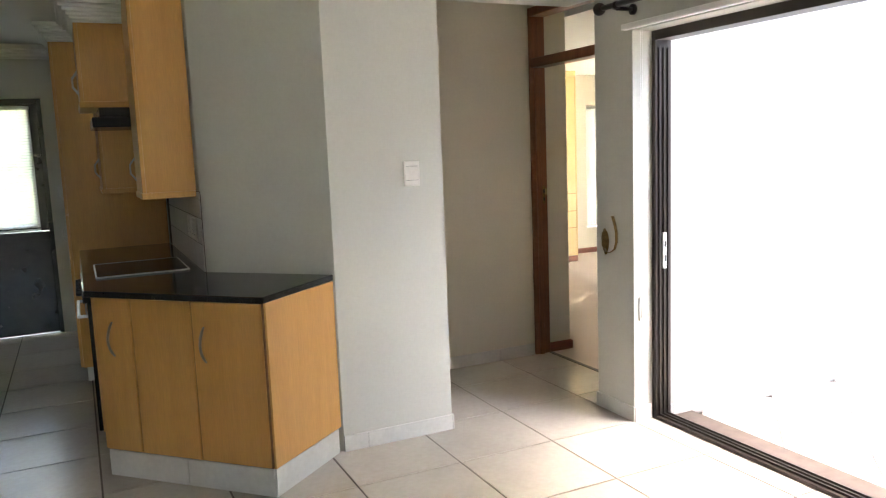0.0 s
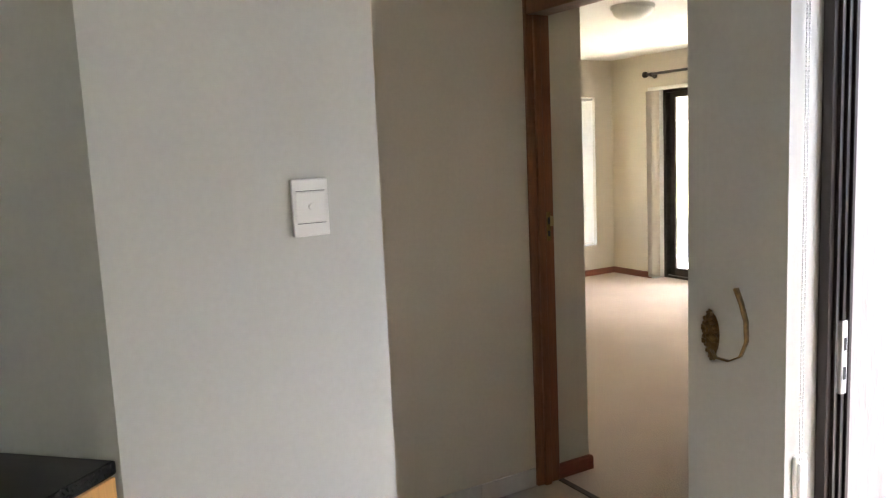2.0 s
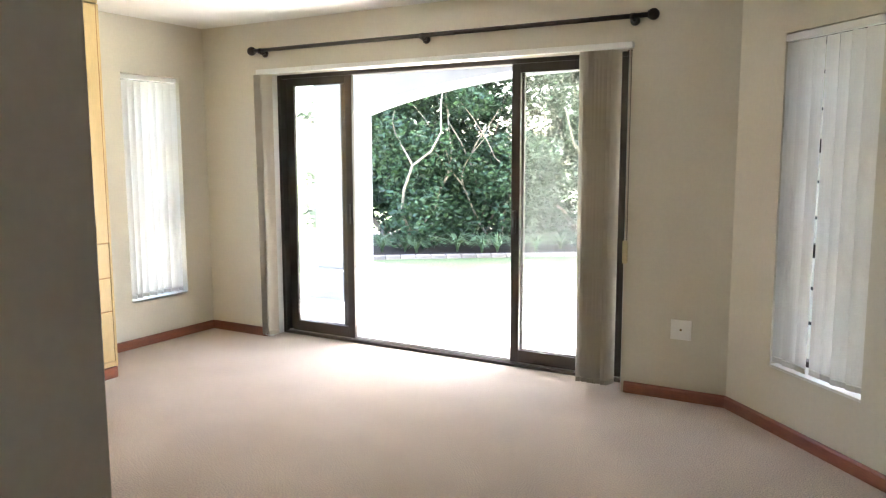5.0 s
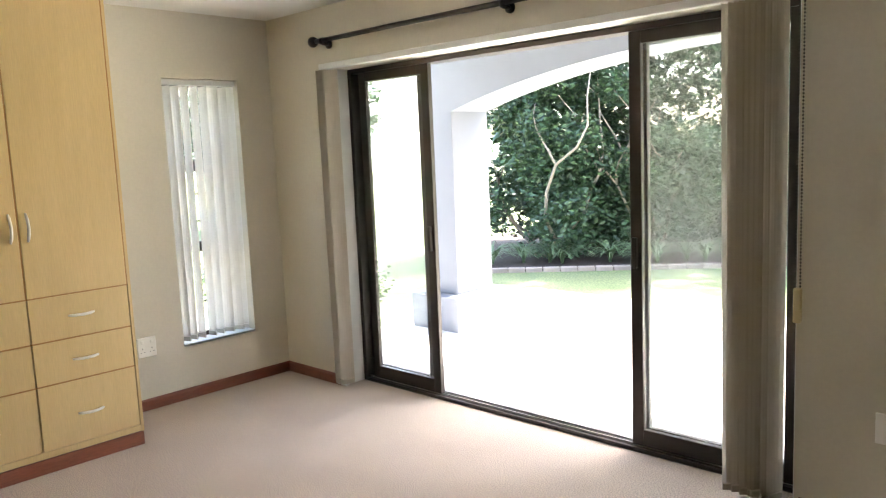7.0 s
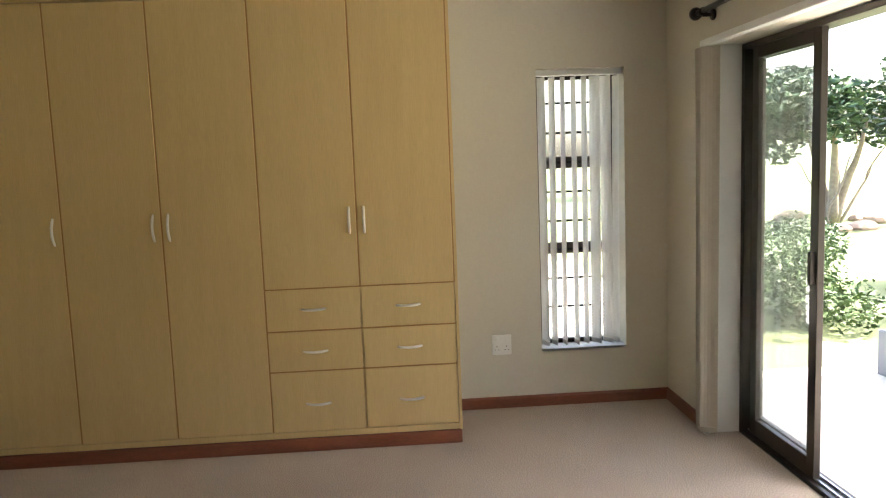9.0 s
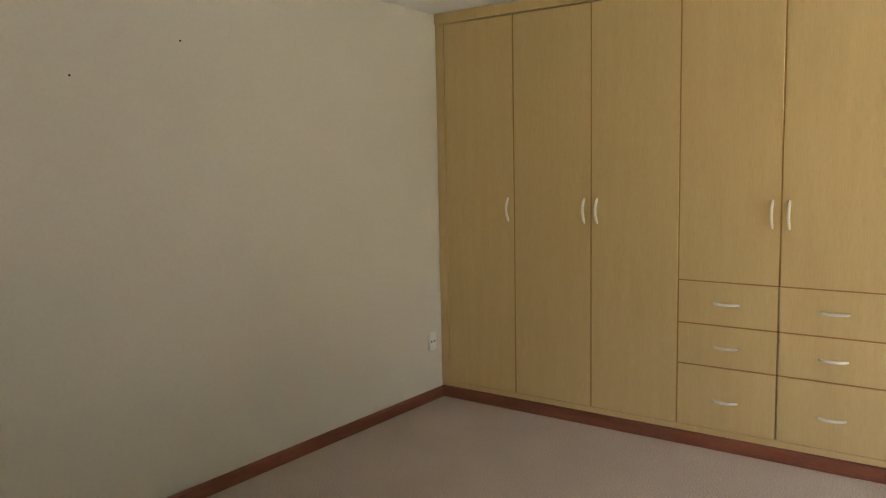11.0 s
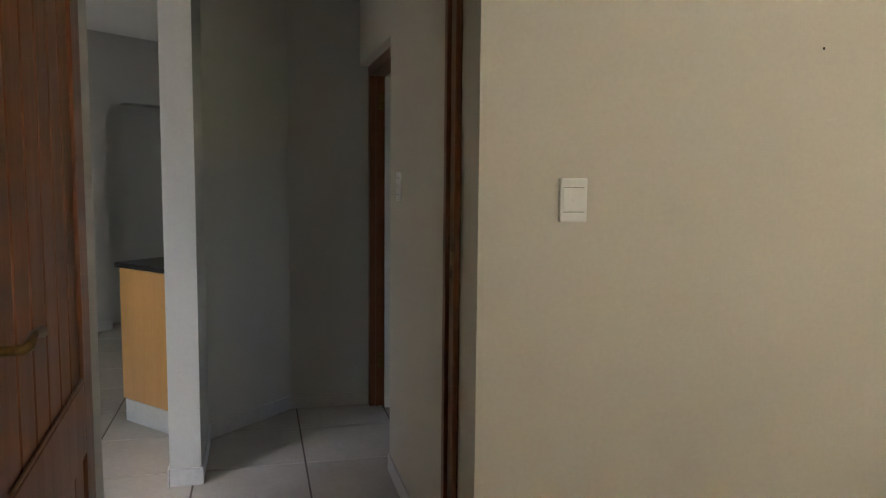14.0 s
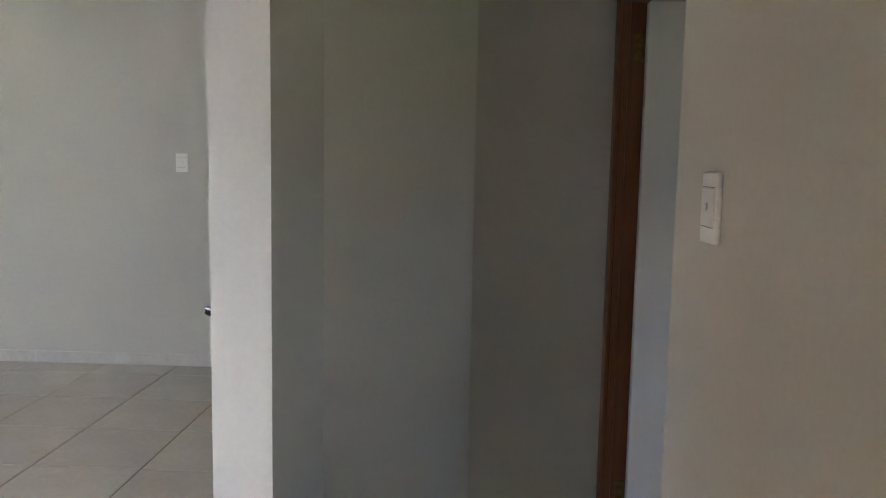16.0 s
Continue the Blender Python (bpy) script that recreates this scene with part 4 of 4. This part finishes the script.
def arched_wall():
    """A wall that runs south-west from the living room's corner, with an arched opening through its face."""
    bm = bmesh.new()
    L, s0, s1, zs, zt = 1.9, 0.26, 1.3, 1.86, LZ
    r = (s1 - s0) / 2
    arc = [(s0, 0.0), (s0, zs)]
    rc = 0.24
    arc += [(s0 + rc - rc * math.cos(a), zs + rc * math.sin(a)) for a in [math.pi / 2 * k / 8 for k in range(1, 9)]]
    arc += [(s1 - rc + rc * math.sin(a), zs + rc * math.cos(a)) for a in [math.pi / 2 * k / 8 for k in range(0, 9)]]
    arc += [(s1, 0.0)]
    outline = [(0, 0)] + arc + [(L, 0), (L, zt), (0, zt)]
    at = lambda s, z, d: (FWX - A45 * s - A45 * d, FWY - A45 * s + A45 * d, z)
    front = [bm.verts.new(at(s, z, 0.0)) for s, z in outline]
    back = [bm.verts.new(at(s, z, -0.22)) for s, z in outline]
    bm.faces.new(front)
    bm.faces.new(back[::-1])
    n = len(outline)
    for k in range(n):
        bm.faces.new((front[k], back[k], back[(k + 1) % n], front[(k + 1) % n]))
    bmesh.ops.recalc_face_normals(bm, faces=list(bm.faces))
    return bm


structure("wall_arched", arched_wall(), LIVING, "grey-green painted wall with an arched recess", "wall")
structure("wall_arch_back", prism([(FWX + 0.16, FWY - 0.16), (FWX - 1.26, FWY - 1.58), (FWX - 1.12, FWY - 1.72), (FWX + 0.3, FWY - 0.3)], 0, LZ), LIVING, "painted back of the arched recess", "wall")

def skirting_tiles(name, a, b, h=0.085, length=0.5, start=0.0, lift=0.0):
    """Tiles along the foot of a wall, proud to the left of the way from a to b."""
    a, b = Vector(a), Vector(b)
    d = (b - a).normalized()
    total = (b - a).length
    bed = bmesh.new()
    n = Vector((-d.y, d.x))
    add_prism(bed, [tuple(a), tuple(b), tuple(b + n * 0.003), tuple(a + n * 0.003)], lift, lift + h - 0.002)
    root = structure(name, bed, GROUT, "pale tiled skirting along the wall", "skirting")
    s = -start
    ang = math.degrees(math.atan2(d.y, d.x))
    while s < total - 0.01:
        p, q = max(s, 0) + 0.001, min(s + length, total) - 0.001
        if q - p > 0.01:
            part("tile", slab_between(a + d * p, a + d * q, lift, lift + h, n, 0.010, 0.0015), SKIRT_TILE, root)
        s += length
    return root


skirting_tiles("baseboard_stub", (STX, STN + 0.01), (STX, STS), start=0.02, length=0.53)
skirting_tiles("baseboard_stub_end", (STW - 0.01, STN), (STX + 0.01, STN))
skirting_tiles("baseboard_lobby", (STW, -2.158), (STW, STN))
skirting_tiles("baseboard_lobby_2", (0.44, -2.63), (STW, -2.158), start=0.2)
skirting_tiles("baseboard_lobby_3", (-0.051, -2.63), (0.44, -2.63))
skirting_tiles("baseboard_passage", (0.0, -0.322), (0.0, -1.52), start=0.2)
skirting_tiles("baseboard_pier", (PIER_X + 0.01, PIER_Y), (PASS_E - 0.01, PIER_Y))
skirting_tiles("baseboard_pier_2", (PIER_X, -0.485), (PIER_X, PIER_Y))
skirting_tiles("baseboard_pier_3", (PASS_E, PIER_Y), (PASS_E, -0.322))
skirting_tiles("baseboard_living", (FWX, FWY), (6.2, FWY), start=0.02)
skirting_tiles("baseboard_arch", (FWX - A45 * 0.26, FWY - A45 * 0.26), (FWX, FWY))
# ---- outside ----
GRASS_MAT = material("lawn", (0.10, 0.135, 0.05), 0.95, second=(0.15, 0.17, 0.08), scale=0.8, grain=0.35, grain_scale=40)
structure("ground", box((-90, -60, -0.34), (70, 110, -0.12)), GRASS_MAT, "mown green lawn", "lawn")
PAVE = material("paving", (0.64, 0.61, 0.56), 0.8, second=(0.56, 0.53, 0.48), scale=3, grain=0.1, grain_scale=60, spread=0.05)
structure("patio_slab", box((-4.65, NY + 0.292, -0.2), (1.48, 7.6, -0.03)), PAVE, "pale paved patio outside the bedroom", "patio")
# assumed paving, added so the outlook behind the west window is bright
structure("side_path", box((-11.0, 1.0, -0.2), (-4.345, 4.9, -0.07)), PAVE, "assumed pale paving beside the house, brightens the window's outlook", "path")
structure("patio_slab_2", box((PIER_X, -0.36, -0.2), (7.5, 5.5, -0.035)), GROUT, "paved yard outside the living room", "patio")
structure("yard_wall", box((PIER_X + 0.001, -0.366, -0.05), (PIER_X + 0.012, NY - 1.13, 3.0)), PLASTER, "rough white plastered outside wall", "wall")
# added wall, its height set only to block the sun from the yard
structure("yard_wall_sun_block", box((PIER_X, 5.202, -0.05), (6.6, 5.4, 13.0)), PLASTER, "tall wall added out of view to keep the sun off the yard", "wall")
# dark colour chosen to soak up light on its way to the passage
YARD_DARK = material("yard_dark", (0.16, 0.10, 0.075), 0.9, second=(0.11, 0.07, 0.055), scale=6, bump=0.4, bump_scale=30)
# assumed wall, kept low and white to send light to the living room
structure("yard_wall_bounce", box((6.4, 1.15, -0.05), (6.6, 5.2, 3.6)), PLASTER, "assumed white yard wall, out of view, that throws light indoors", "wall")
# added blocker: tall and dark, it shields the passage from yard light
structure("yard_wall_dark_block", box((6.4, -0.35, -0.05), (6.6, 1.148, 13.0)), YARD_DARK, "tall dark wall added out of view to keep light off the passage", "wall")

# covered terrace: pier, arched beam, roof
def terrace_beam():
    bm = bmesh.new()
    y0, y1, x0, x1, zt = 5.66, 6.13, -3.96, 0.9, 2.75
    n = 24
    zs, rise = 1.86, 0.34
    low = [(x0 + (x1 - x0) * k / n, zs + rise * (1 - (2 * k / n - 1) ** 2) ** 0.95) for k in range(n + 1)]
    outline = [(-4.35, zs), *low, (1.3, zs), (1.3, zt), (-4.35, zt)]
    a = [bm.verts.new((x, y0, z)) for x, z in outline]
    b = [bm.verts.new((x, y1, z)) for x, z in outline]
    bm.faces.new(a)
    bm.faces.new(b[::-1])
    m = len(outline)
    for k in range(m):
        bm.faces.new((a[k], b[k], b[(k + 1) % m], a[(k + 1) % m]))
    bmesh.ops.recalc_face_normals(bm, faces=list(bm.faces))
    return bm


structure("terrace_ceiling", box((-4.4, NY + 0.29, 2.752), (1.485, 6.2, 2.9)), CEIL, "white ceiling over the terrace", "ceiling")
structure("terrace_beam", terrace_beam(), SHADED_PATIO_PAINT, "arched terrace beam, its pale grey darkened for shade", "beam")
for x in (-4.155, 1.1):
    p = thing("terrace_pier", "square terrace pier on a wider plinth, its pale grey darkened for shade", "pier", (x, 5.955, -0.05), group="terrace piers")
    part("shaft", box((-0.195, -0.295, 0.33), (0.195, 0.175, 1.92), 0.006), SHADED_PATIO_PAINT, p)
    part("plinth", box((-0.28, -0.4, 0.0), (0.28, 0.28, 0.33), 0.01), SHADED_PATIO_PAINT, p)

# paving slabs
rnd = random.Random(11)
me = mesh_of(box((-0.247, -0.247, 0), (0.247, 0.247, 0.028), 0.004), "slab", PAVE)
me2 = mesh_of(box((-0.197, -0.197, 0), (0.197, 0.197, 0.03), 0.003), "slab", PAVE)
yard = bpy.data.objects["patio_slab_2"]
for i in range(-9, 14):
    for j in range(-9, 14):
        x, y = 3.0 + 0.2828 * (i - j), 1.2 + 0.2828 * (i + j) - 1.4
        if PIER_X - 0.1 < x < 6 and -0.4 < y < 3.6:
            o = new("slab", me2)
            o.parent = yard
            o.matrix_local = pose(x, y, -0.038, 0, 0, 45)

LEAF = material("leaf", (0.030, 0.060, 0.024), 0.42, second=(0.045, 0.086, 0.035), scale=3, spread=0.45)
LEAF2 = material("light_leaf", (0.045, 0.082, 0.022), 0.5, second=(0.065, 0.105, 0.032), scale=3, spread=0.35)
STRAP = material("strap_leaf", (0.095, 0.15, 0.07), 0.45, second=(0.13, 0.185, 0.09), scale=3, spread=0.3)
BARK = material("bark", (0.34, 0.29, 0.23), 0.9, second=(0.22, 0.17, 0.13), scale=14, bump=0.6, bump_scale=40)


def leaf_cloud(centres, count, size, seed, flat=0.5):
    """Many small folded leaves scattered through a set of ellipsoids (x, y, z, rx, ry, rz)."""
    r = np.random.RandomState(seed)
    vol = np.array([c[3] * c[4] * c[5] for c in centres]) ** 0.75
    pick = r.choice(len(centres), count, p=vol / vol.sum())
    c = np.array(centres)[pick]
    d = r.normal(size=(count, 3))
    d /= np.linalg.norm(d, axis=1)[:, None]
    rad = r.uniform(0.25, 1.0, count) ** 0.45
    p = c[:, :3] + d * c[:, 3:] * rad[:, None] * r.uniform(0.85, 1.12, (count, 1))
    u = r.normal(size=(count, 3))
    u[:, 2] *= flat
    u /= np.linalg.norm(u, axis=1)[:, None]
    v = np.cross(u, r.normal(size=(count, 3)))
    v /= np.linalg.norm(v, axis=1)[:, None]
    s = (size * r.uniform(0.6, 1.4, count))[:, None]
    verts = np.empty((count, 4, 3))
    verts[:, 0] = p - u * s
    verts[:, 1] = p + v * s * 0.45
    verts[:, 2] = p + u * s
    verts[:, 3] = p - v * s * 0.45 + np.cross(u, v) * s * 0.25
    verts = verts.reshape(-1, 3)
    idx = np.arange(count)[:, None] * 4
    faces = np.concatenate([idx + [0, 1, 2], idx + [0, 2, 3]])
    me = bpy.data.meshes.new("crown")
    me.from_pydata(verts.tolist(), [], faces.tolist())
    return me


def tree(label, at, trunks, clumps, leaves, size, seed, mat):
    t = thing("tree", label, "tree", at)
    for pts, r0 in trunks:
        part("trunk", tube(pts, [r0 * (1 - 0.75 * k / (len(pts) - 1)) for k in range(len(pts))], 9), BARK, t, smooth=True)
    me = leaf_cloud(clumps, leaves, size, seed)
    me.materials.append(mat)
    o = new("crown", me)
    o.parent = t
    return t


def limbs(seed, n, height, spread):
    """Crooked limbs that rise from the base and fork."""
    r = random.Random(seed)
    out = []
    for _ in range(n):
        x, y, z = r.uniform(-0.2, 0.2), r.uniform(-0.2, 0.2), -0.1
        a = r.uniform(0, 6.28)
        pts = [(x, y, z)]
        for k in range(9):
            a += r.uniform(-1.3, 1.3)
            x += math.cos(a) * spread * r.uniform(0.3, 1.0) / 9
            y += math.sin(a) * spread * r.uniform(0.2, 0.7) / 9
            z += height / 9 * r.uniform(0.6, 1.2)
            pts.append((x, y, z))
        out.append((pts, r.uniform(0.02, 0.042)))
        fork = r.randint(3, 5)
        fx, fy, fz = pts[fork]
        b = r.uniform(0, 6.28)
        out.append(([(fx + math.cos(b + 0.3 * k) * 0.13 * k, fy + math.sin(b) * 0.05 * k, fz + 0.17 * k) for k in range(6)], 0.018))
    return out


# dense hedge of trees behind the terrace
def hedge_at(s, back=0.0):
    return (-6.25 + 0.8 * s - 0.6 * back, 8.45 + 0.6 * s + 0.8 * back)


for k in range(6):
    r = random.Random(40 + k)
    cl = []
    for j in range(64):
        cl.append((r.uniform(-1.2, 1.2), r.uniform(-0.75, 1.0), 0.25 + 4.4 * r.random() ** 1.1, r.uniform(0.28, 0.62), r.uniform(0.28, 0.5), r.uniform(0.2, 0.42)))
    x, y = hedge_at(0.95 + 1.65 * k, 1.35 + r.uniform(-0.15, 0.2))
    tree("dense dark green garden tree with twisting pale limbs", (x, y, -0.12), limbs(60 + k, 4, 2.9, 3.4), cl, 26000, 0.046, 80 + k, LEAF)
cl = []
r = random.Random(77)
for k in range(120):
    x, y = hedge_at(r.uniform(0.6, 11), r.uniform(2.6, 3.3))
    cl.append((x, y, r.uniform(0.2, 4.6), 0.8, 0.6, 0.6))
me = leaf_cloud(cl, 40000, 0.10, 99)
me.materials.append(LEAF)
tagged(new("hedge_backing", me), "dark green foliage behind the garden trees", "hedge", kind="stuff")


def strap_plant(at, seed, n=60, length=0.62, mat=STRAP):
    """A clump of arching strap leaves."""
    r = random.Random(seed)
    bm = bmesh.new()
    for _ in range(n):
        a, l, w = r.uniform(0, 6.28), length * r.uniform(0.6, 1.2), r.uniform(0.012, 0.02)
        px = None
        for k in range(6):
            u = k / 5
            d = l * (0.15 * u + 0.75 * u * u)
            z = l * (1.3 * u - 1.0 * u * u)
            c = Vector((math.cos(a) * d, math.sin(a) * d, z))
            s = Vector((-math.sin(a), math.cos(a), 0)) * w * (1 - u * 0.85)
            cur = (bm.verts.new(c - s), bm.verts.new(c + s))
            if px:
                bm.faces.new((px[0], px[1], cur[1], cur[0]))
            px = cur
    o = thing("strap_leaf_plant", "clump of arching green strap leaves in the bed", "plant", at, group="strap-leaf plants")
    part("leaves", bm, mat, o)


rnd = random.Random(5)
for k in range(24):
    strap_plant((*hedge_at(0.2 + 0.38 * k + rnd.uniform(-0.15, 0.15), 0.38 + rnd.uniform(-0.12, 0.2)), -0.1), 200 + k)
edge = thing("bed_edging", "low pale brick edging along the planting bed", "edging", (0, 0, 0))
me = mesh_of(box((-0.11, -0.05, -0.05), (0.11, 0.05, 0.06), 0.008), "brick", material("edging_brick", (0.30, 0.25, 0.21), 0.9, second=(0.22, 0.18, 0.15), scale=9, spread=0.15))
for k in range(44):
    b_ = new("brick", me)
    b_.parent = edge
    b_.matrix_local = pose(*hedge_at(0.12 + 0.23 * k), -0.12, 0, 0, 36.9)
for k in range(16):
    b_ = new("brick", me)
    b_.parent = edge
    b_.matrix_local = pose(*hedge_at(-0.06 - 0.02 * (k % 2), 0.1 + 0.23 * k), -0.12, 0, 0, 126.9)
SOIL = material("bed_soil", (0.06, 0.042, 0.03), 0.95, second=(0.035, 0.025, 0.018), scale=9, grain=0.4, grain_scale=40, bump=0.8, bump_scale=25)
structure("planting_bed", prism([hedge_at(0, 0.03), hedge_at(10.2, 0.03), hedge_at(10.2, 4.2), hedge_at(0, 4.2)], -0.13, -0.085), SOIL, "dark soil of the planting bed", "soil")

# garden to the west: clipped bush, lawn tree, stones
def bush(label, at, seed, rx, ry, rz, n, mat):
    r = random.Random(seed)
    t = thing("bush", label, "bush", at)
    cl = [(r.uniform(-rx, rx), r.uniform(-ry, ry), r.uniform(0.15, rz), r.uniform(0.18, 0.32), r.uniform(0.18, 0.32), r.uniform(0.14, 0.25)) for _ in range(24)]
    me = leaf_cloud(cl, n, 0.03, seed)
    me.materials.append(mat)
    o = new("leaves", me)
    o.parent = t
    for k in range(4):
        part("stem", tube([(r.uniform(-0.2, 0.2), 0, -0.05), (r.uniform(-rx, rx) * 0.7, r.uniform(-ry, ry) * 0.7, rz * 0.8)], [0.012, 0.006], 6), BARK, t)


for k, (x, y) in enumerate(((-6.3, 6.1), (-7.3, 6.5), (-8.4, 6.9), (-6.4, 5.2))):
    bush("bright green clipped garden bush", (x, y, -0.12), 300 + k, 0.6, 0.35, 0.75, 3600, LEAF2)
for k, (x, y, h) in enumerate(((-15.2, 11.6, 3.2), (-27, 12, 4.8))):
    r = random.Random(500 + k)
    cl = [(r.uniform(-1.7, 1.7), r.uniform(-1.7, 1.7), h * r.uniform(0.5, 0.98), r.uniform(0.5, 0.9), r.uniform(0.5, 0.9), r.uniform(0.3, 0.5)) for _ in range(24)]
    boles = [([(0.1 * math.sin(q) * i_, 0.1 * math.cos(q) * i_, h * 0.11 * i_ * (1 + 0.1 * math.sin(i_ + q))) for i_ in range(7)], 0.13) for q in (0.4, 2.1, 3.9, 5.3)]
    tree("spreading garden tree on the far lawn", (x, y, -0.12), boles + limbs(520 + k, 3, h * 0.7, 2.4), cl, 11000, 0.085, 540 + k, LEAF)
STONE = material("garden_stone", (0.42, 0.30, 0.22), 0.9, second=(0.30, 0.22, 0.17), scale=6, spread=0.2, bump=0.5, bump_scale=12)
rnd = random.Random(9)
for k in range(12):
    bm = bmesh.new()
    bmesh.ops.create_icosphere(bm, subdivisions=2, radius=rnd.uniform(0.16, 0.34))
    for v in bm.verts:
        v.co *= 1 + 0.35 * noise.noise(v.co * 2.3 + Vector((k * 7, 0, 0)))
        v.co.z *= 0.55
    o = tagged(part("garden_rock", bm, STONE, smooth=False), "rounded brown garden rock on the lawn", "rock", "garden rocks")
    o.matrix_world = pose(-14.6 + rnd.uniform(-1.8, 1.6), 11.6 + rnd.uniform(-1.4, 1.6), -0.07, 0, 0, rnd.uniform(0, 360))
HILL = material("far_hill", (0.30, 0.34, 0.24), 0.95, second=(0.22, 0.28, 0.18), scale=0.05)
bm = bmesh.new()
bmesh.ops.create_uvsphere(bm, u_segments=32, v_segments=16, radius=1, matrix=Matrix.Translation((-95, 70, -8)) @ Matrix.Diagonal((70, 40, 13, 1)))
structure("backdrop_hill", bm, HILL, "pale distant green slope", "hill")

skirting_tiles("yard_skirting", (PIER_X + 0.0125, NY - 1.2), (PIER_X + 0.0125, -0.36), 0.09, 0.4, 0.1, -0.03)
# ---- floor tiles ----
floor_root = bpy.data.objects["grout_bed"]
DX, DY, TX, TY = 0.54, 0.545, 0.945, -0.61
tile_cache = {}


def floor_tile(x0, x1, y0, y1):
    w, d = round(x1 - x0 - 0.009, 4), round(y1 - y0 - 0.009, 4)
    if w < 0.02 or d < 0.02:
        return
    if (w, d) not in tile_cache:
        tile_cache[(w, d)] = mesh_of(box((-w / 2, -d / 2, -0.006), (w / 2, d / 2, 0.0), 0.0012), "tile", TILE)
    o = new("tile", tile_cache[(w, d)])
    o.parent = floor_root
    o.matrix_local = pose((x0 + x1) / 2, (y0 + y1) / 2, 0.0)


for i in range(-8, 11):
    for j in range(-12, 3):
        x0, x1 = TX + DX * i, TX + DX * (i + 1)
        y0, y1 = TY + DY * j, TY + DY * (j + 1)
        x0, x1 = max(x0, KWX), min(x1, 6.2)
        y0, y1 = max(y0, -6.75), min(y1, -0.2)
        if y1 - y0 < 0.02 or x1 - x0 < 0.02:
            continue
        if y0 > -0.62 and x0 < PASS_E:
            x1 = min(x1, PASS_E)
        if y0 > -2.6 and x1 < 0.02:
            continue
        if y0 > PIER_Y - 0.02 and x0 > PASS_E - 0.05:
            y1 = min(y1, -0.36)
        floor_tile(x0, x1, y0, y1)
tagged(part("threshold_strip", box((DJX, -0.205, -0.002), (DEX, -0.175, 0.004), 0.001), BRONZE), "thin dark threshold strip in the bedroom doorway", "threshold")
